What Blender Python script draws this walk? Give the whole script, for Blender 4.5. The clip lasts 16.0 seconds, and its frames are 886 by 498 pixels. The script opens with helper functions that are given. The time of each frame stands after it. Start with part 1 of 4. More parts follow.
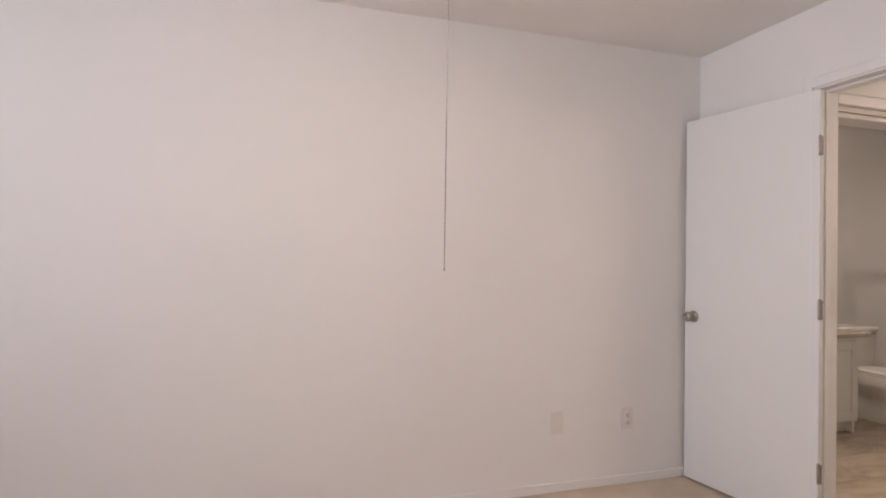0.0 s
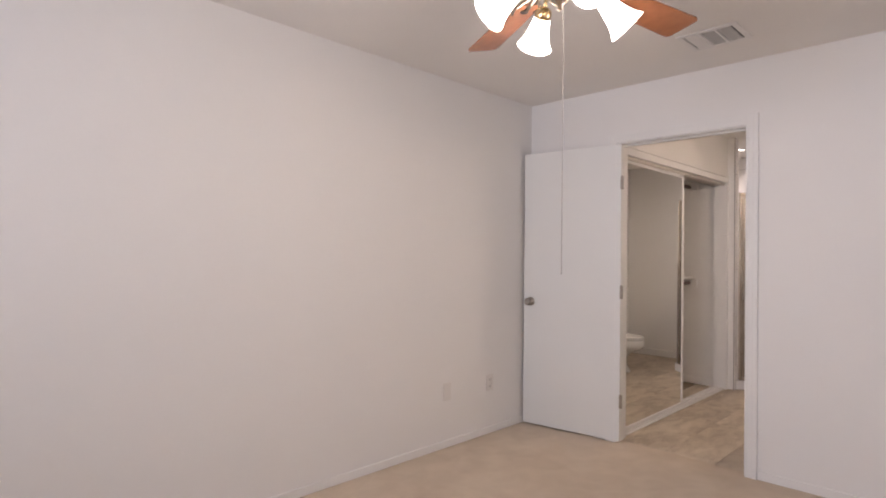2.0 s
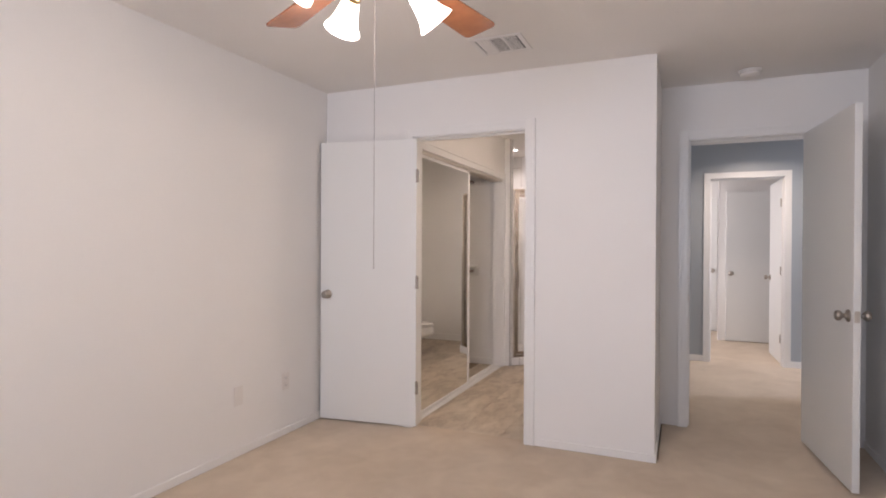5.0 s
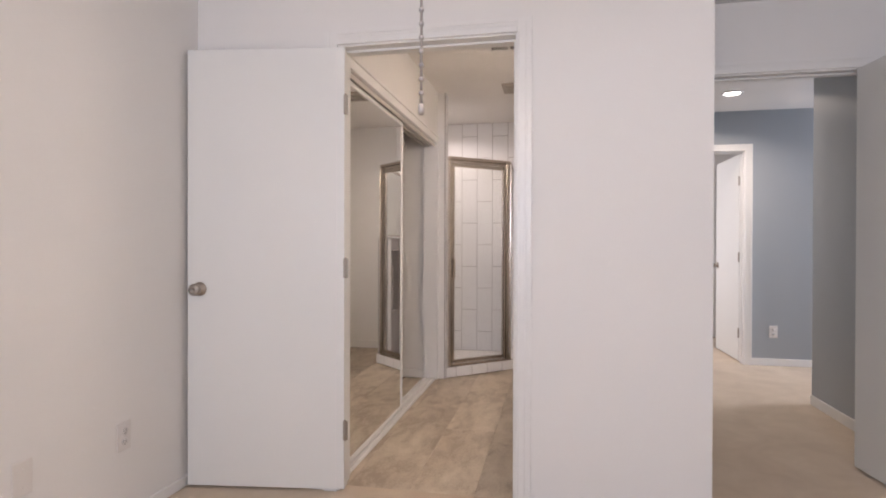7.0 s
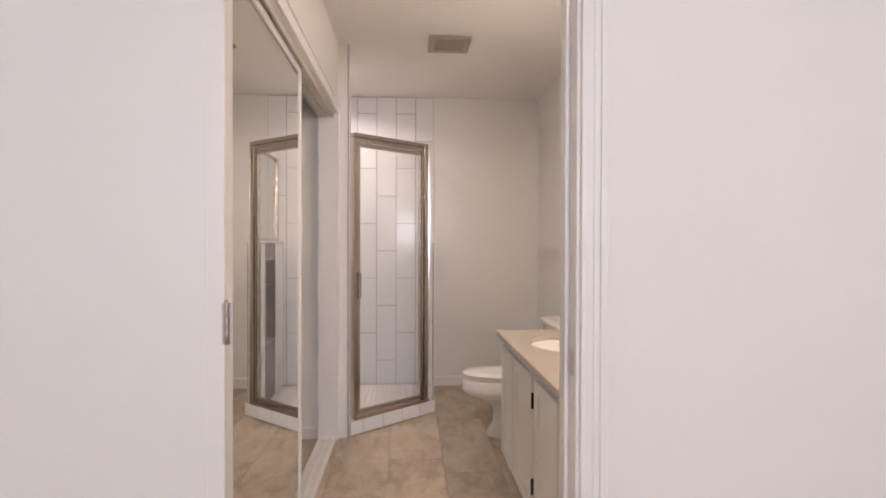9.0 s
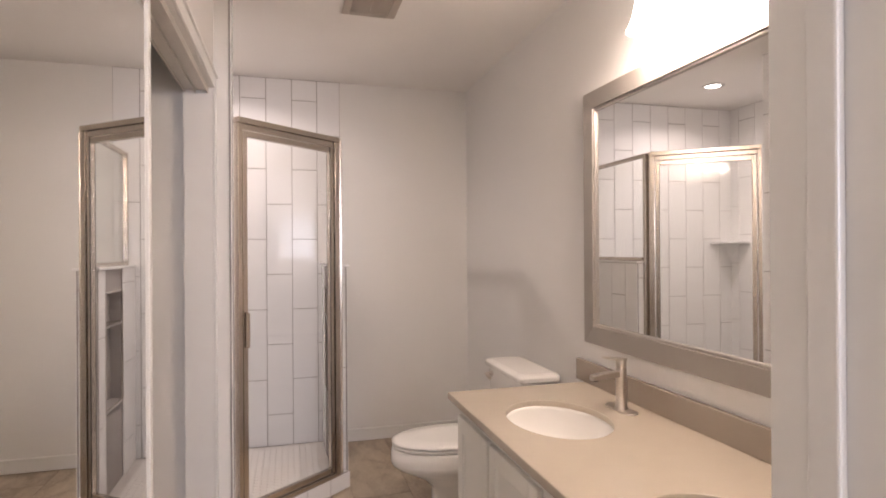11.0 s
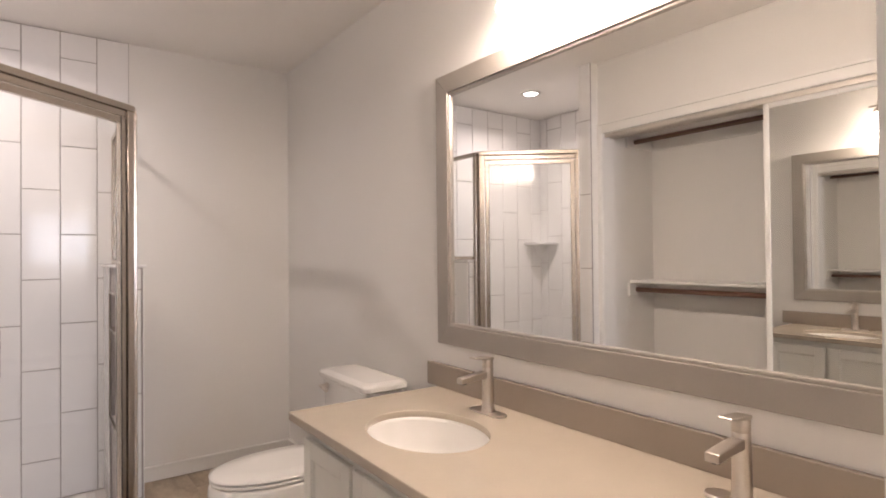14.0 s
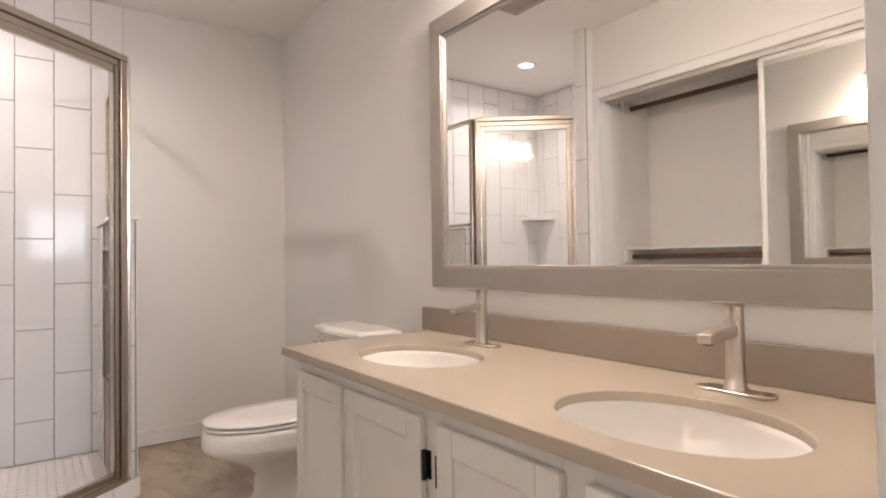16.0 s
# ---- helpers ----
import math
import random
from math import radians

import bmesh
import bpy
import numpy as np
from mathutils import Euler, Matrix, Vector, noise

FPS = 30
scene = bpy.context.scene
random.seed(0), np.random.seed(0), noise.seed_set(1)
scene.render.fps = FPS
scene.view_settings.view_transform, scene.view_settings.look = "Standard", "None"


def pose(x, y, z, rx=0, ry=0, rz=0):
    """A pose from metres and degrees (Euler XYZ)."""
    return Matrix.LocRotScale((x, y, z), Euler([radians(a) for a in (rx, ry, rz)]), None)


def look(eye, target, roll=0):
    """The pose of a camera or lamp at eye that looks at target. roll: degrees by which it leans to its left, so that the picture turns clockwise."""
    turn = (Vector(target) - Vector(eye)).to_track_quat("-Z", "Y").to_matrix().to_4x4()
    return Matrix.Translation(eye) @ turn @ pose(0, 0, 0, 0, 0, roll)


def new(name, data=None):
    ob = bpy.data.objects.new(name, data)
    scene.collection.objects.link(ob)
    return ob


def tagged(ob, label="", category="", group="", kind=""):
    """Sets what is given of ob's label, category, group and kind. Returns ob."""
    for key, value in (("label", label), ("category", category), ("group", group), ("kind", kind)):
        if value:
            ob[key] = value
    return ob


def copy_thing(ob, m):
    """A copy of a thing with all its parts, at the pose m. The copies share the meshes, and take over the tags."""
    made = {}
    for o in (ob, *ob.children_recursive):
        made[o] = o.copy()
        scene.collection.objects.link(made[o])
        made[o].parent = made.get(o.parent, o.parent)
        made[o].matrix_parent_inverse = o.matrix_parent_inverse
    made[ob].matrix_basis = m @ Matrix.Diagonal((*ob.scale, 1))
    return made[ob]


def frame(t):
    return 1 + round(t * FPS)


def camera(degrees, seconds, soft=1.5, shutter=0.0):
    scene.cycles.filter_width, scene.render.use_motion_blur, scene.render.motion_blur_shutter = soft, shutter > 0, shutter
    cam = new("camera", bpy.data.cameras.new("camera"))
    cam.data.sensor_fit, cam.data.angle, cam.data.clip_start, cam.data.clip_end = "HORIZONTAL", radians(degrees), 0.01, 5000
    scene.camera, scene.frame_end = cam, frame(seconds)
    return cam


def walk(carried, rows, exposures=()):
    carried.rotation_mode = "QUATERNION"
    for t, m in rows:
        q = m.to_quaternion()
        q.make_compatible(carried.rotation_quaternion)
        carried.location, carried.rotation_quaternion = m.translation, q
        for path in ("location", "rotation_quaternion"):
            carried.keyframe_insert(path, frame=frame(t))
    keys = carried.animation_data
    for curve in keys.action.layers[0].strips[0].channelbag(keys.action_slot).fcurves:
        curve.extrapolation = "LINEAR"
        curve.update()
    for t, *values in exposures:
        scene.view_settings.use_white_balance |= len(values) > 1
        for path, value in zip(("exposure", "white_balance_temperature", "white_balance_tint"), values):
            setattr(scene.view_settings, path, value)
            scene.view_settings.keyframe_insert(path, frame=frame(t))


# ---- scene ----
cam = camera(76.69, 16.0, soft=1.9)
PATH = [
    (0, (0.785, 0.806, 1.248), (1.391, 2.712, 1.274), 0.88),
    (0.5, (0.406, 0.787, 1.263), (1.263, 2.594, 1.281), 0.81),
    (1, (0.067, 0.866, 1.271), (1.217, 2.502, 1.293), 0.72),
    (1.5, (-0.166, 0.908, 1.271), (1.138, 2.425, 1.291), 0.43),
    (2, (-0.378, 0.893, 1.277), (1.043, 2.3, 1.296), 0.64),
    (2.5, (-0.564, 0.781, 1.293), (0.963, 2.073, 1.309), 0.52),
    (3, (-0.723, 0.75, 1.305), (0.901, 1.917, 1.32), 0.40),
    (3.5, (-0.767, 0.74, 1.302), (0.915, 1.822, 1.311), 0.30),
    (4, (-0.741, 0.738, 1.303), (0.987, 1.745, 1.309), 0.24),
    (4.5, (-0.618, 0.815, 1.304), (1.161, 1.729, 1.303), 0.22),
    (4.7, (-0.518, 0.884, 1.299), (1.286, 1.747, 1.293), 0.24),
    (6.8, (0.657, 1.701, 1.161), (2.611, 2.128, 1.15), 0.22),
    (7, (0.769, 1.773, 1.134), (2.73, 2.168, 1.123), 0.16),
    (7.5, (1.082, 1.986, 1.129), (3.063, 2.268, 1.115), 0.25),
    (8, (1.374, 2.138, 1.161), (3.371, 2.241, 1.14), 0.26),
    (10.3, (2.61, 2.423, 1.249), (4.583, 2.1, 1.252), -0.15),
    (10.5, (2.685, 2.427, 1.266), (4.65, 2.054, 1.27), -0.20),
    (11, (2.853, 2.451, 1.301), (4.782, 1.923, 1.304), -0.37),
    (11.5, (3.006, 2.519, 1.341), (4.867, 1.786, 1.347), -0.16),
    (12, (3.086, 2.506, 1.357), (4.87, 1.601, 1.368), -0.20),
    (12.5, (3.116, 2.498, 1.359), (4.848, 1.498, 1.373), -0.33),
    (13, (3.139, 2.51, 1.34), (4.821, 1.427, 1.357), -0.34),
    (13.5, (3.167, 2.514, 1.295), (4.811, 1.377, 1.315), -0.46),
    (14, (3.181, 2.52, 1.251), (4.804, 1.352, 1.274), -0.54),
    (14.5, (3.185, 2.522, 1.181), (4.799, 1.341, 1.211), -0.57),
    (15, (3.18, 2.514, 1.109), (4.792, 1.33, 1.144), -0.70),
    (15.5, (3.173, 2.502, 1.057), (4.785, 1.32, 1.094), -0.76),
    (16, (3.182, 2.498, 1.011), (4.803, 1.328, 1.05), -0.81),
]
EXPOSURES = [(0.0, -0.14, 6550, 21), (2.5, -0.21, 6500, 20.5), (4.5, -0.05, 6450, 20), (7.0, 0.05, 6350, 19), (8.0, 0.1, 6350, 19), (10.5, 0.36, 6400, 21), (12.4, 0.24, 6380, 20), (14.0, 0.40, 6320, 19), (16.0, 0.53, 6250, 18)]
walk(cam, [(t, look(eye, target, roll)) for t, eye, target, roll in PATH], EXPOSURES)

# ---- world and light ----
world = bpy.data.worlds.new("world")
scene.world = world
world.use_nodes = True
wn, wl = world.node_tree.nodes, world.node_tree.links
sky = wn.new("ShaderNodeTexSky")
sky.sky_type = "NISHITA"
sky.sun_disc = False
sky.sun_elevation, sky.sun_rotation = radians(40), radians(160)
wl.new(sky.outputs[0], wn["Background"].inputs[0])
wn["Background"].inputs[1].default_value = 0.10

WARM, DAY = (1.0, 0.86, 0.70), (0.80, 0.88, 1.0)
BATH_WARM = (1.0, 0.84, 0.67)
FAN_W, VANITY_W, CAN_W, WINDOW_W, HALL_CAN_W, HALL_DAY_W, FAR_DAY_W = 10.0, 7.9, 7.4, 40.0, 14.0, 52.0, 34.0


def lamp(name, kind, m, watts, colour, size=0.05, size_y=0.0, spread=0.0):
    d = bpy.data.lights.new(name, kind)
    d.energy, d.color = watts, colour
    if kind == "AREA":
        d.shape, d.size, d.size_y = ("ELLIPSE" if size < 0.2 else "RECTANGLE"), size, size_y or size
        if spread:
            d.spread = radians(spread)
    else:
        d.shadow_soft_size = size
        if kind == "SPOT" and spread:
            d.spot_size, d.spot_blend = radians(spread), 0.6
    ob = new(name, d)
    ob.matrix_world = m
    return ob


# ---- materials ----
def mat(name, colour, rough=0.5, metal=0.0, var=0.06, scale=6.0, fine=60.0, bump=0.0, spec=0.5, tint=None, rvar=0.0, coat=0.0):
    """Plain surface with a broad and a fine variation of colour, and a fine relief, at world size."""
    m = bpy.data.materials.new(name)
    m.use_nodes = True
    n, l = m.node_tree.nodes, m.node_tree.links
    b = n["Principled BSDF"]
    b.inputs["Roughness"].default_value = rough
    b.inputs["Metallic"].default_value = metal
    b.inputs["Specular IOR Level"].default_value = spec
    b.inputs["Coat Weight"].default_value = coat
    geo = n.new("ShaderNodeNewGeometry")
    big, small = n.new("ShaderNodeTexNoise"), n.new("ShaderNodeTexNoise")
    for node, s in ((big, scale), (small, fine)):
        node.inputs["Scale"].default_value = s
        node.inputs["Detail"].default_value = 4
        l.new(geo.outputs["Position"], node.inputs["Vector"])
    ramp = n.new("ShaderNodeValToRGB")
    lo = [max(0, c * (1 - var)) for c in (tint or colour)]
    hi = [min(1, c * (1 + var)) for c in colour]
    ramp.color_ramp.elements[0].position, ramp.color_ramp.elements[1].position = 0.3, 0.7
    ramp.color_ramp.elements[0].color, ramp.color_ramp.elements[1].color = (*lo, 1), (*hi, 1)
    mix = n.new("ShaderNodeMath")
    mix.operation = "MULTIPLY_ADD"
    mix.inputs[1].default_value = 0.35
    add = n.new("ShaderNodeMath")
    add.operation = "MULTIPLY"
    add.inputs[1].default_value = 0.65
    l.new(big.outputs["Fac"], add.inputs[0])
    l.new(small.outputs["Fac"], mix.inputs[0])
    l.new(add.outputs[0], mix.inputs[2])
    l.new(mix.outputs[0], ramp.inputs[0])
    l.new(ramp.outputs[0], b.inputs["Base Color"])
    if rvar:
        mr = n.new("ShaderNodeMapRange")
        mr.inputs["To Min"].default_value, mr.inputs["To Max"].default_value = rough - rvar, rough + rvar
        l.new(big.outputs["Fac"], mr.inputs["Value"])
        l.new(mr.outputs[0], b.inputs["Roughness"])
    if bump:
        bp = n.new("ShaderNodeBump")
        bp.inputs["Strength"].default_value, bp.inputs["Distance"].default_value = min(1, bump), 0.002 if bump <= 1 else 0.006
        l.new(small.outputs["Fac"], bp.inputs["Height"])
        l.new(bp.outputs[0], b.inputs["Normal"])
    return m


M_WALL = mat("white_wall_paint", (0.80, 0.785, 0.765), 0.62, var=0.012, scale=1.2, fine=90, bump=0.12, spec=0.3)
M_CEIL = mat("ceiling_paint", (0.84, 0.815, 0.785), 0.85, var=0.02, scale=2.0, fine=55, bump=0.35, spec=0.2)
M_BLUE = mat("blue_grey_wall_paint", (0.36, 0.387, 0.408), 0.42, var=0.02, scale=1.5, fine=90, bump=0.12, spec=0.5)
M_TRIM = mat("white_trim_paint", (0.80, 0.79, 0.77), 0.32, var=0.015, scale=3, fine=120, bump=0.05)
M_DOOR = mat("white_door_paint", (0.78, 0.78, 0.76), 0.38, var=0.012, scale=2, fine=140, bump=0.08)
M_CAB = mat("white_cabinet_paint", (0.76, 0.75, 0.71), 0.42, var=0.02, scale=4, fine=120, bump=0.1)
M_PLATE = mat("white_plastic", (0.74, 0.71, 0.68), 0.35, var=0.01)
M_DARK = mat("dark_slot", (0.03, 0.03, 0.03), 0.6)
M_BLACK = mat("black_iron", (0.02, 0.02, 0.02), 0.45, metal=0.6)
M_NICKEL = mat("brushed_nickel", (0.62, 0.57, 0.52), 0.30, metal=1.0, var=0.05, scale=8, fine=220, rvar=0.05)
M_HINGE = mat("dull_nickel_hardware", (0.40, 0.36, 0.32), 0.42, metal=0.95, var=0.06, scale=30, fine=200)
M_FANTRIM = mat("antique_pewter_trim", (0.50, 0.44, 0.36), 0.2, metal=1.0, var=0.08, scale=20)
M_EXHAUST = mat("aged_beige_grille_plastic", (0.40, 0.35, 0.30), 0.45, var=0.05, scale=12)
M_BRASS = mat("aged_brass", (0.66, 0.52, 0.30), 0.2, metal=1.0, var=0.1)
M_PEWTER = mat("pewter_motor_housing", (0.38, 0.335, 0.28), 0.27, metal=1.0, var=0.06)
M_SHFRAME = mat("satin_nickel_shower_frame", (0.60, 0.54, 0.48), 0.24, metal=1.0, var=0.05, scale=4, fine=160)
M_MFRAME = mat("silver_grey_mirror_frame", (0.38, 0.35, 0.315), 0.42, metal=0.35, var=0.06, scale=5, fine=300, bump=0.05)
M_MFLIP = mat("bright_silver_lip", (0.52, 0.49, 0.45), 0.36, metal=1.0)
M_MIRROR = mat("mirror_silvering", (0.93, 0.93, 0.91), 0.0, metal=1.0, var=0.0)
M_COUNTER = mat("beige_solid_surface", (0.50, 0.435, 0.355), 0.20, var=0.05, scale=5, fine=400, spec=0.5)
M_SPLASH = mat("taupe_solid_surface", (0.345, 0.29, 0.24), 0.20, var=0.05, scale=5, fine=400)
M_SATINTRACK = mat("satin_aluminium_track", (0.66, 0.62, 0.57), 0.5, metal=0.5, var=0.04)
M_CERAMIC = mat("white_ceramic", (0.86, 0.84, 0.81), 0.08, var=0.01, spec=0.6)
M_SEAT = mat("white_toilet_seat_plastic", (0.84, 0.82, 0.79), 0.18, var=0.01)
M_TILE = mat("white_glazed_tile", (0.83, 0.82, 0.82), 0.08, var=0.02, scale=3, fine=30, bump=0.04, spec=0.24)
M_GROUT = mat("grey_grout", (0.36, 0.33, 0.32), 0.9, var=0.08, fine=200, bump=0.3)
M_PALEGROUT = mat("pale_shower_floor_grout", (0.58, 0.545, 0.52), 0.85, var=0.06, fine=200, bump=0.3)
M_MOSAIC = mat("white_mosaic_tile", (0.80, 0.77, 0.75), 0.25, var=0.05, scale=20, fine=60)
M_ROD = mat("dark_stained_wood_rod", (0.17, 0.085, 0.055), 0.35, var=0.2, scale=8, fine=70)
M_CHAIN = mat("pull_chain_metal", (0.40, 0.37, 0.35), 0.5, metal=0.6)
M_VENT = mat("white_enamelled_metal", (0.78, 0.76, 0.74), 0.35, var=0.01)
M_VSEAM = mat("vinyl_seam_bed", (0.30, 0.235, 0.17), 0.8)
M_VENTIN = mat("grey_duct", (0.09, 0.088, 0.085), 0.6)


def wood_blade():
    m = mat("cherry_fan_blade", (0.37, 0.145, 0.066), 0.24, var=0.10, scale=4, fine=30, tint=(0.29, 0.105, 0.048), coat=0.5)
    return m


M_BLADE = wood_blade()


def carpet_material():
    m = bpy.data.materials.new("beige_cut_pile_carpet")
    m.use_nodes = True
    n, l = m.node_tree.nodes, m.node_tree.links
    b = n["Principled BSDF"]
    b.inputs["Roughness"].default_value = 0.95
    b.inputs["Specular IOR Level"].default_value = 0.1
    b.inputs["Sheen Weight"].default_value = 0.25
    b.inputs["Sheen Roughness"].default_value = 0.5
    geo = n.new("ShaderNodeNewGeometry")
    tuft, lay, swirl = (n.new("ShaderNodeTexNoise") for _ in range(3))
    for node, s, d in ((tuft, 260, 3), (lay, 7.0, 4), (swirl, 1.8, 5)):
        node.inputs["Scale"].default_value, node.inputs["Detail"].default_value = s, d
        l.new(geo.outputs["Position"], node.inputs["Vector"])
    lay.inputs["Distortion"].default_value = 0.8
    swirl.inputs["Distortion"].default_value = 1.2
    a = n.new("ShaderNodeValToRGB")
    a.color_ramp.elements[0].position, a.color_ramp.elements[1].position = 0.36, 0.66
    a.color_ramp.elements[0].color, a.color_ramp.elements[1].color = (0.50, 0.395, 0.285, 1), (0.63, 0.52, 0.395, 1)
    s1 = n.new("ShaderNodeMath")
    s1.operation = "MULTIPLY_ADD"
    s1.inputs[1].default_value = 0.5
    s2 = n.new("ShaderNodeMath")
    s2.operation = "MULTIPLY_ADD"
    s2.inputs[1].default_value = 0.3
    s3 = n.new("ShaderNodeMath")
    s3.operation = "MULTIPLY"
    s3.inputs[1].default_value = 0.2
    l.new(tuft.outputs["Fac"], s3.inputs[0])
    l.new(lay.outputs["Fac"], s2.inputs[0])
    l.new(s3.outputs[0], s2.inputs[2])
    l.new(swirl.outputs["Fac"], s1.inputs[0])
    l.new(s2.outputs[0], s1.inputs[2])
    l.new(s1.outputs[0], a.inputs[0])
    l.new(a.outputs[0], b.inputs["Base Color"])
    bp = n.new("ShaderNodeBump")
    bp.inputs["Strength"].default_value, bp.inputs["Distance"].default_value = 0.7, 0.006
    l.new(s2.outputs[0], bp.inputs["Height"])
    l.new(bp.outputs[0], b.inputs["Normal"])
    return m


def vinyl_material():
    """Stone-look vinyl: each piece has its own cut of the pattern and a slightly different tone."""
    m = bpy.data.materials.new("weathered_stone_look_vinyl")
    m.use_nodes = True
    n, l = m.node_tree.nodes, m.node_tree.links
    b = n["Principled BSDF"]
    geo, info = n.new("ShaderNodeNewGeometry"), n.new("ShaderNodeObjectInfo")
    jump = n.new("ShaderNodeVectorMath")
    jump.operation = "MULTIPLY_ADD"
    jump.inputs[1].default_value = (7.0, 11.0, 5.0)
    l.new(info.outputs["Random"], jump.inputs[0])
    l.new(geo.outputs["Position"], jump.inputs[2])
    mp = n.new("ShaderNodeMapping")
    mp.inputs["Scale"].default_value = (0.75, 1.5, 1.0)
    l.new(jump.outputs[0], mp.inputs["Vector"])
    cloud, patch, grain = (n.new("ShaderNodeTexNoise") for _ in range(3))
    for node, s, d, w in ((cloud, 3.2, 5, 0.5), (patch, 9.0, 7, 0.6), (grain, 70.0, 4, 0.2)):
        node.inputs["Scale"].default_value, node.inputs["Detail"].default_value, node.inputs["Distortion"].default_value = s, d, w
        l.new(mp.outputs[0], node.inputs["Vector"])
    total = None
    for node, share in ((cloud, 0.50), (patch, 0.33), (grain, 0.17)):
        k = n.new("ShaderNodeMath")
        k.operation = "MULTIPLY_ADD"
        k.inputs[1].default_value, k.inputs[2].default_value = share, 0.0
        l.new(node.outputs["Fac"], k.inputs[0])
        if total:
            l.new(total.outputs[0], k.inputs[2])
        total = k
    r = n.new("ShaderNodeValToRGB")
    e = r.color_ramp.elements
    e[0].position, e[1].position = 0.41, 0.60
    e[0].color, e[1].color = (0.38, 0.300, 0.220, 1), (0.62, 0.530, 0.415, 1)
    mid = e.new(0.5)
    mid.color = (0.52, 0.430, 0.325, 1)
    l.new(total.outputs[0], r.inputs[0])
    tone = n.new("ShaderNodeMapRange")
    tone.inputs["To Min"].default_value, tone.inputs["To Max"].default_value = 0.97, 1.03
    l.new(info.outputs["Random"], tone.inputs["Value"])
    mul = n.new("ShaderNodeVectorMath")
    mul.operation = "SCALE"
    l.new(r.outputs[0], mul.inputs[0])
    l.new(tone.outputs[0], mul.inputs["Scale"])
    l.new(mul.outputs[0], b.inputs["Base Color"])
    b.inputs["Roughness"].default_value = 0.42
    bp = n.new("ShaderNodeBump")
    bp.inputs["Strength"].default_value, bp.inputs["Distance"].default_value = 0.15, 0.002
    l.new(patch.outputs["Fac"], bp.inputs["Height"])
    l.new(bp.outputs[0], b.inputs["Normal"])
    return m


def glass_material():
    m = bpy.data.materials.new("clear_shower_glass")
    m.use_nodes = True
    n, l = m.node_tree.nodes, m.node_tree.links
    n.remove(n["Principled BSDF"])
    clear, gloss, mix, lw = n.new("ShaderNodeBsdfTransparent"), n.new("ShaderNodeBsdfGlossy"), n.new("ShaderNodeMixShader"), n.new("ShaderNodeLayerWeight")
    clear.inputs[0].default_value = (0.985, 0.99, 0.985, 1)
    gloss.inputs["Roughness"].default_value = 0.02
    lw.inputs["Blend"].default_value = 0.5
    power, floor_ = n.new("ShaderNodeMath"), n.new("ShaderNodeMath")
    power.operation, floor_.operation = "POWER", "MULTIPLY_ADD"
    power.inputs[1].default_value = 5.0
    floor_.inputs[1].default_value, floor_.inputs[2].default_value = 0.9, 0.04
    l.new(lw.outputs["Facing"], power.inputs[0])
    l.new(power.outputs[0], floor_.inputs[0])
    l.new(floor_.outputs[0], mix.inputs[0])
    l.new(clear.outputs[0], mix.inputs[1])
    l.new(gloss.outputs[0], mix.inputs[2])
    l.new(mix.outputs[0], n["Material Output"].inputs[0])
    return m


def glow(name, colour, strength):
    m = bpy.data.materials.new(name)
    m.use_nodes = True
    b = m.node_tree.nodes["Principled BSDF"]
    b.inputs["Base Color"].default_value = (0.9, 0.88, 0.85, 1)
    b.inputs["Roughness"].default_value = 0.3
    b.inputs["Emission Color"].default_value = (*colour, 1)
    b.inputs["Emission Strength"].default_value = strength
    return m


M_CARPET, M_VINYL, M_GLASS = carpet_material(), vinyl_material(), glass_material()
M_SHADE = glow("lit_frosted_glass_shade", (1.0, 0.89, 0.76), 17.0)
M_VSHADE = glow("lit_opal_glass_shade", (1.0, 0.86, 0.70), 15.0)
M_CANGLOW = glow("lit_recessed_lens", (1.0, 0.93, 0.84), 8.0)


# ---- mesh helpers ----
def box(bm, lo, hi, bevel=0.0, m=None):
    vs = [bm.verts.new((x, y, z)) for x in (lo[0], hi[0]) for y in (lo[1], hi[1]) for z in (lo[2], hi[2])]
    fs = [bm.faces.new([vs[i] for i in q]) for q in ((0, 1, 3, 2), (4, 6, 7, 5), (0, 4, 5, 1), (2, 3, 7, 6), (0, 2, 6, 4), (1, 5, 7, 3))]
    out = vs
    if bevel:
        es = list({e for f in fs for e in f.edges})
        r = bmesh.ops.bevel(bm, geom=es, offset=bevel, segments=2, affect="EDGES", profile=0.5)
        out = list({v for f in r["faces"] for v in f.verts} | {v for v in vs if v.is_valid})
    if m is not None:
        for v in out:
            v.co = m @ v.co
    return bm


def rings(bm, sections, closed=(True, True), smooth=True):
    """Skin over loops of equal length; caps at the ends."""
    loops = [[bm.verts.new(p) for p in s] for s in sections]
    for a, b in zip(loops, loops[1:]):
        k = len(a)
        for i in range(k):
            f = bm.faces.new((a[i], a[(i + 1) % k], b[(i + 1) % k], b[i]))
            f.smooth = smooth
    if closed[0]:
        bm.faces.new(loops[0][::-1])
    if closed[1]:
        bm.faces.new(loops[-1])
    return bm


def lathe(bm, profile, m=None, n=24, closed=(True, True), sx=1.0, sy=1.0):
    """Turned shape: profile of (radius, height)."""
    m = m or Matrix()
    secs = [[m @ Vector((sx * r * math.cos(2 * math.pi * i / n), sy * r * math.sin(2 * math.pi * i / n), z)) for i in range(n)] for r, z in profile]
    return rings(bm, secs, closed)


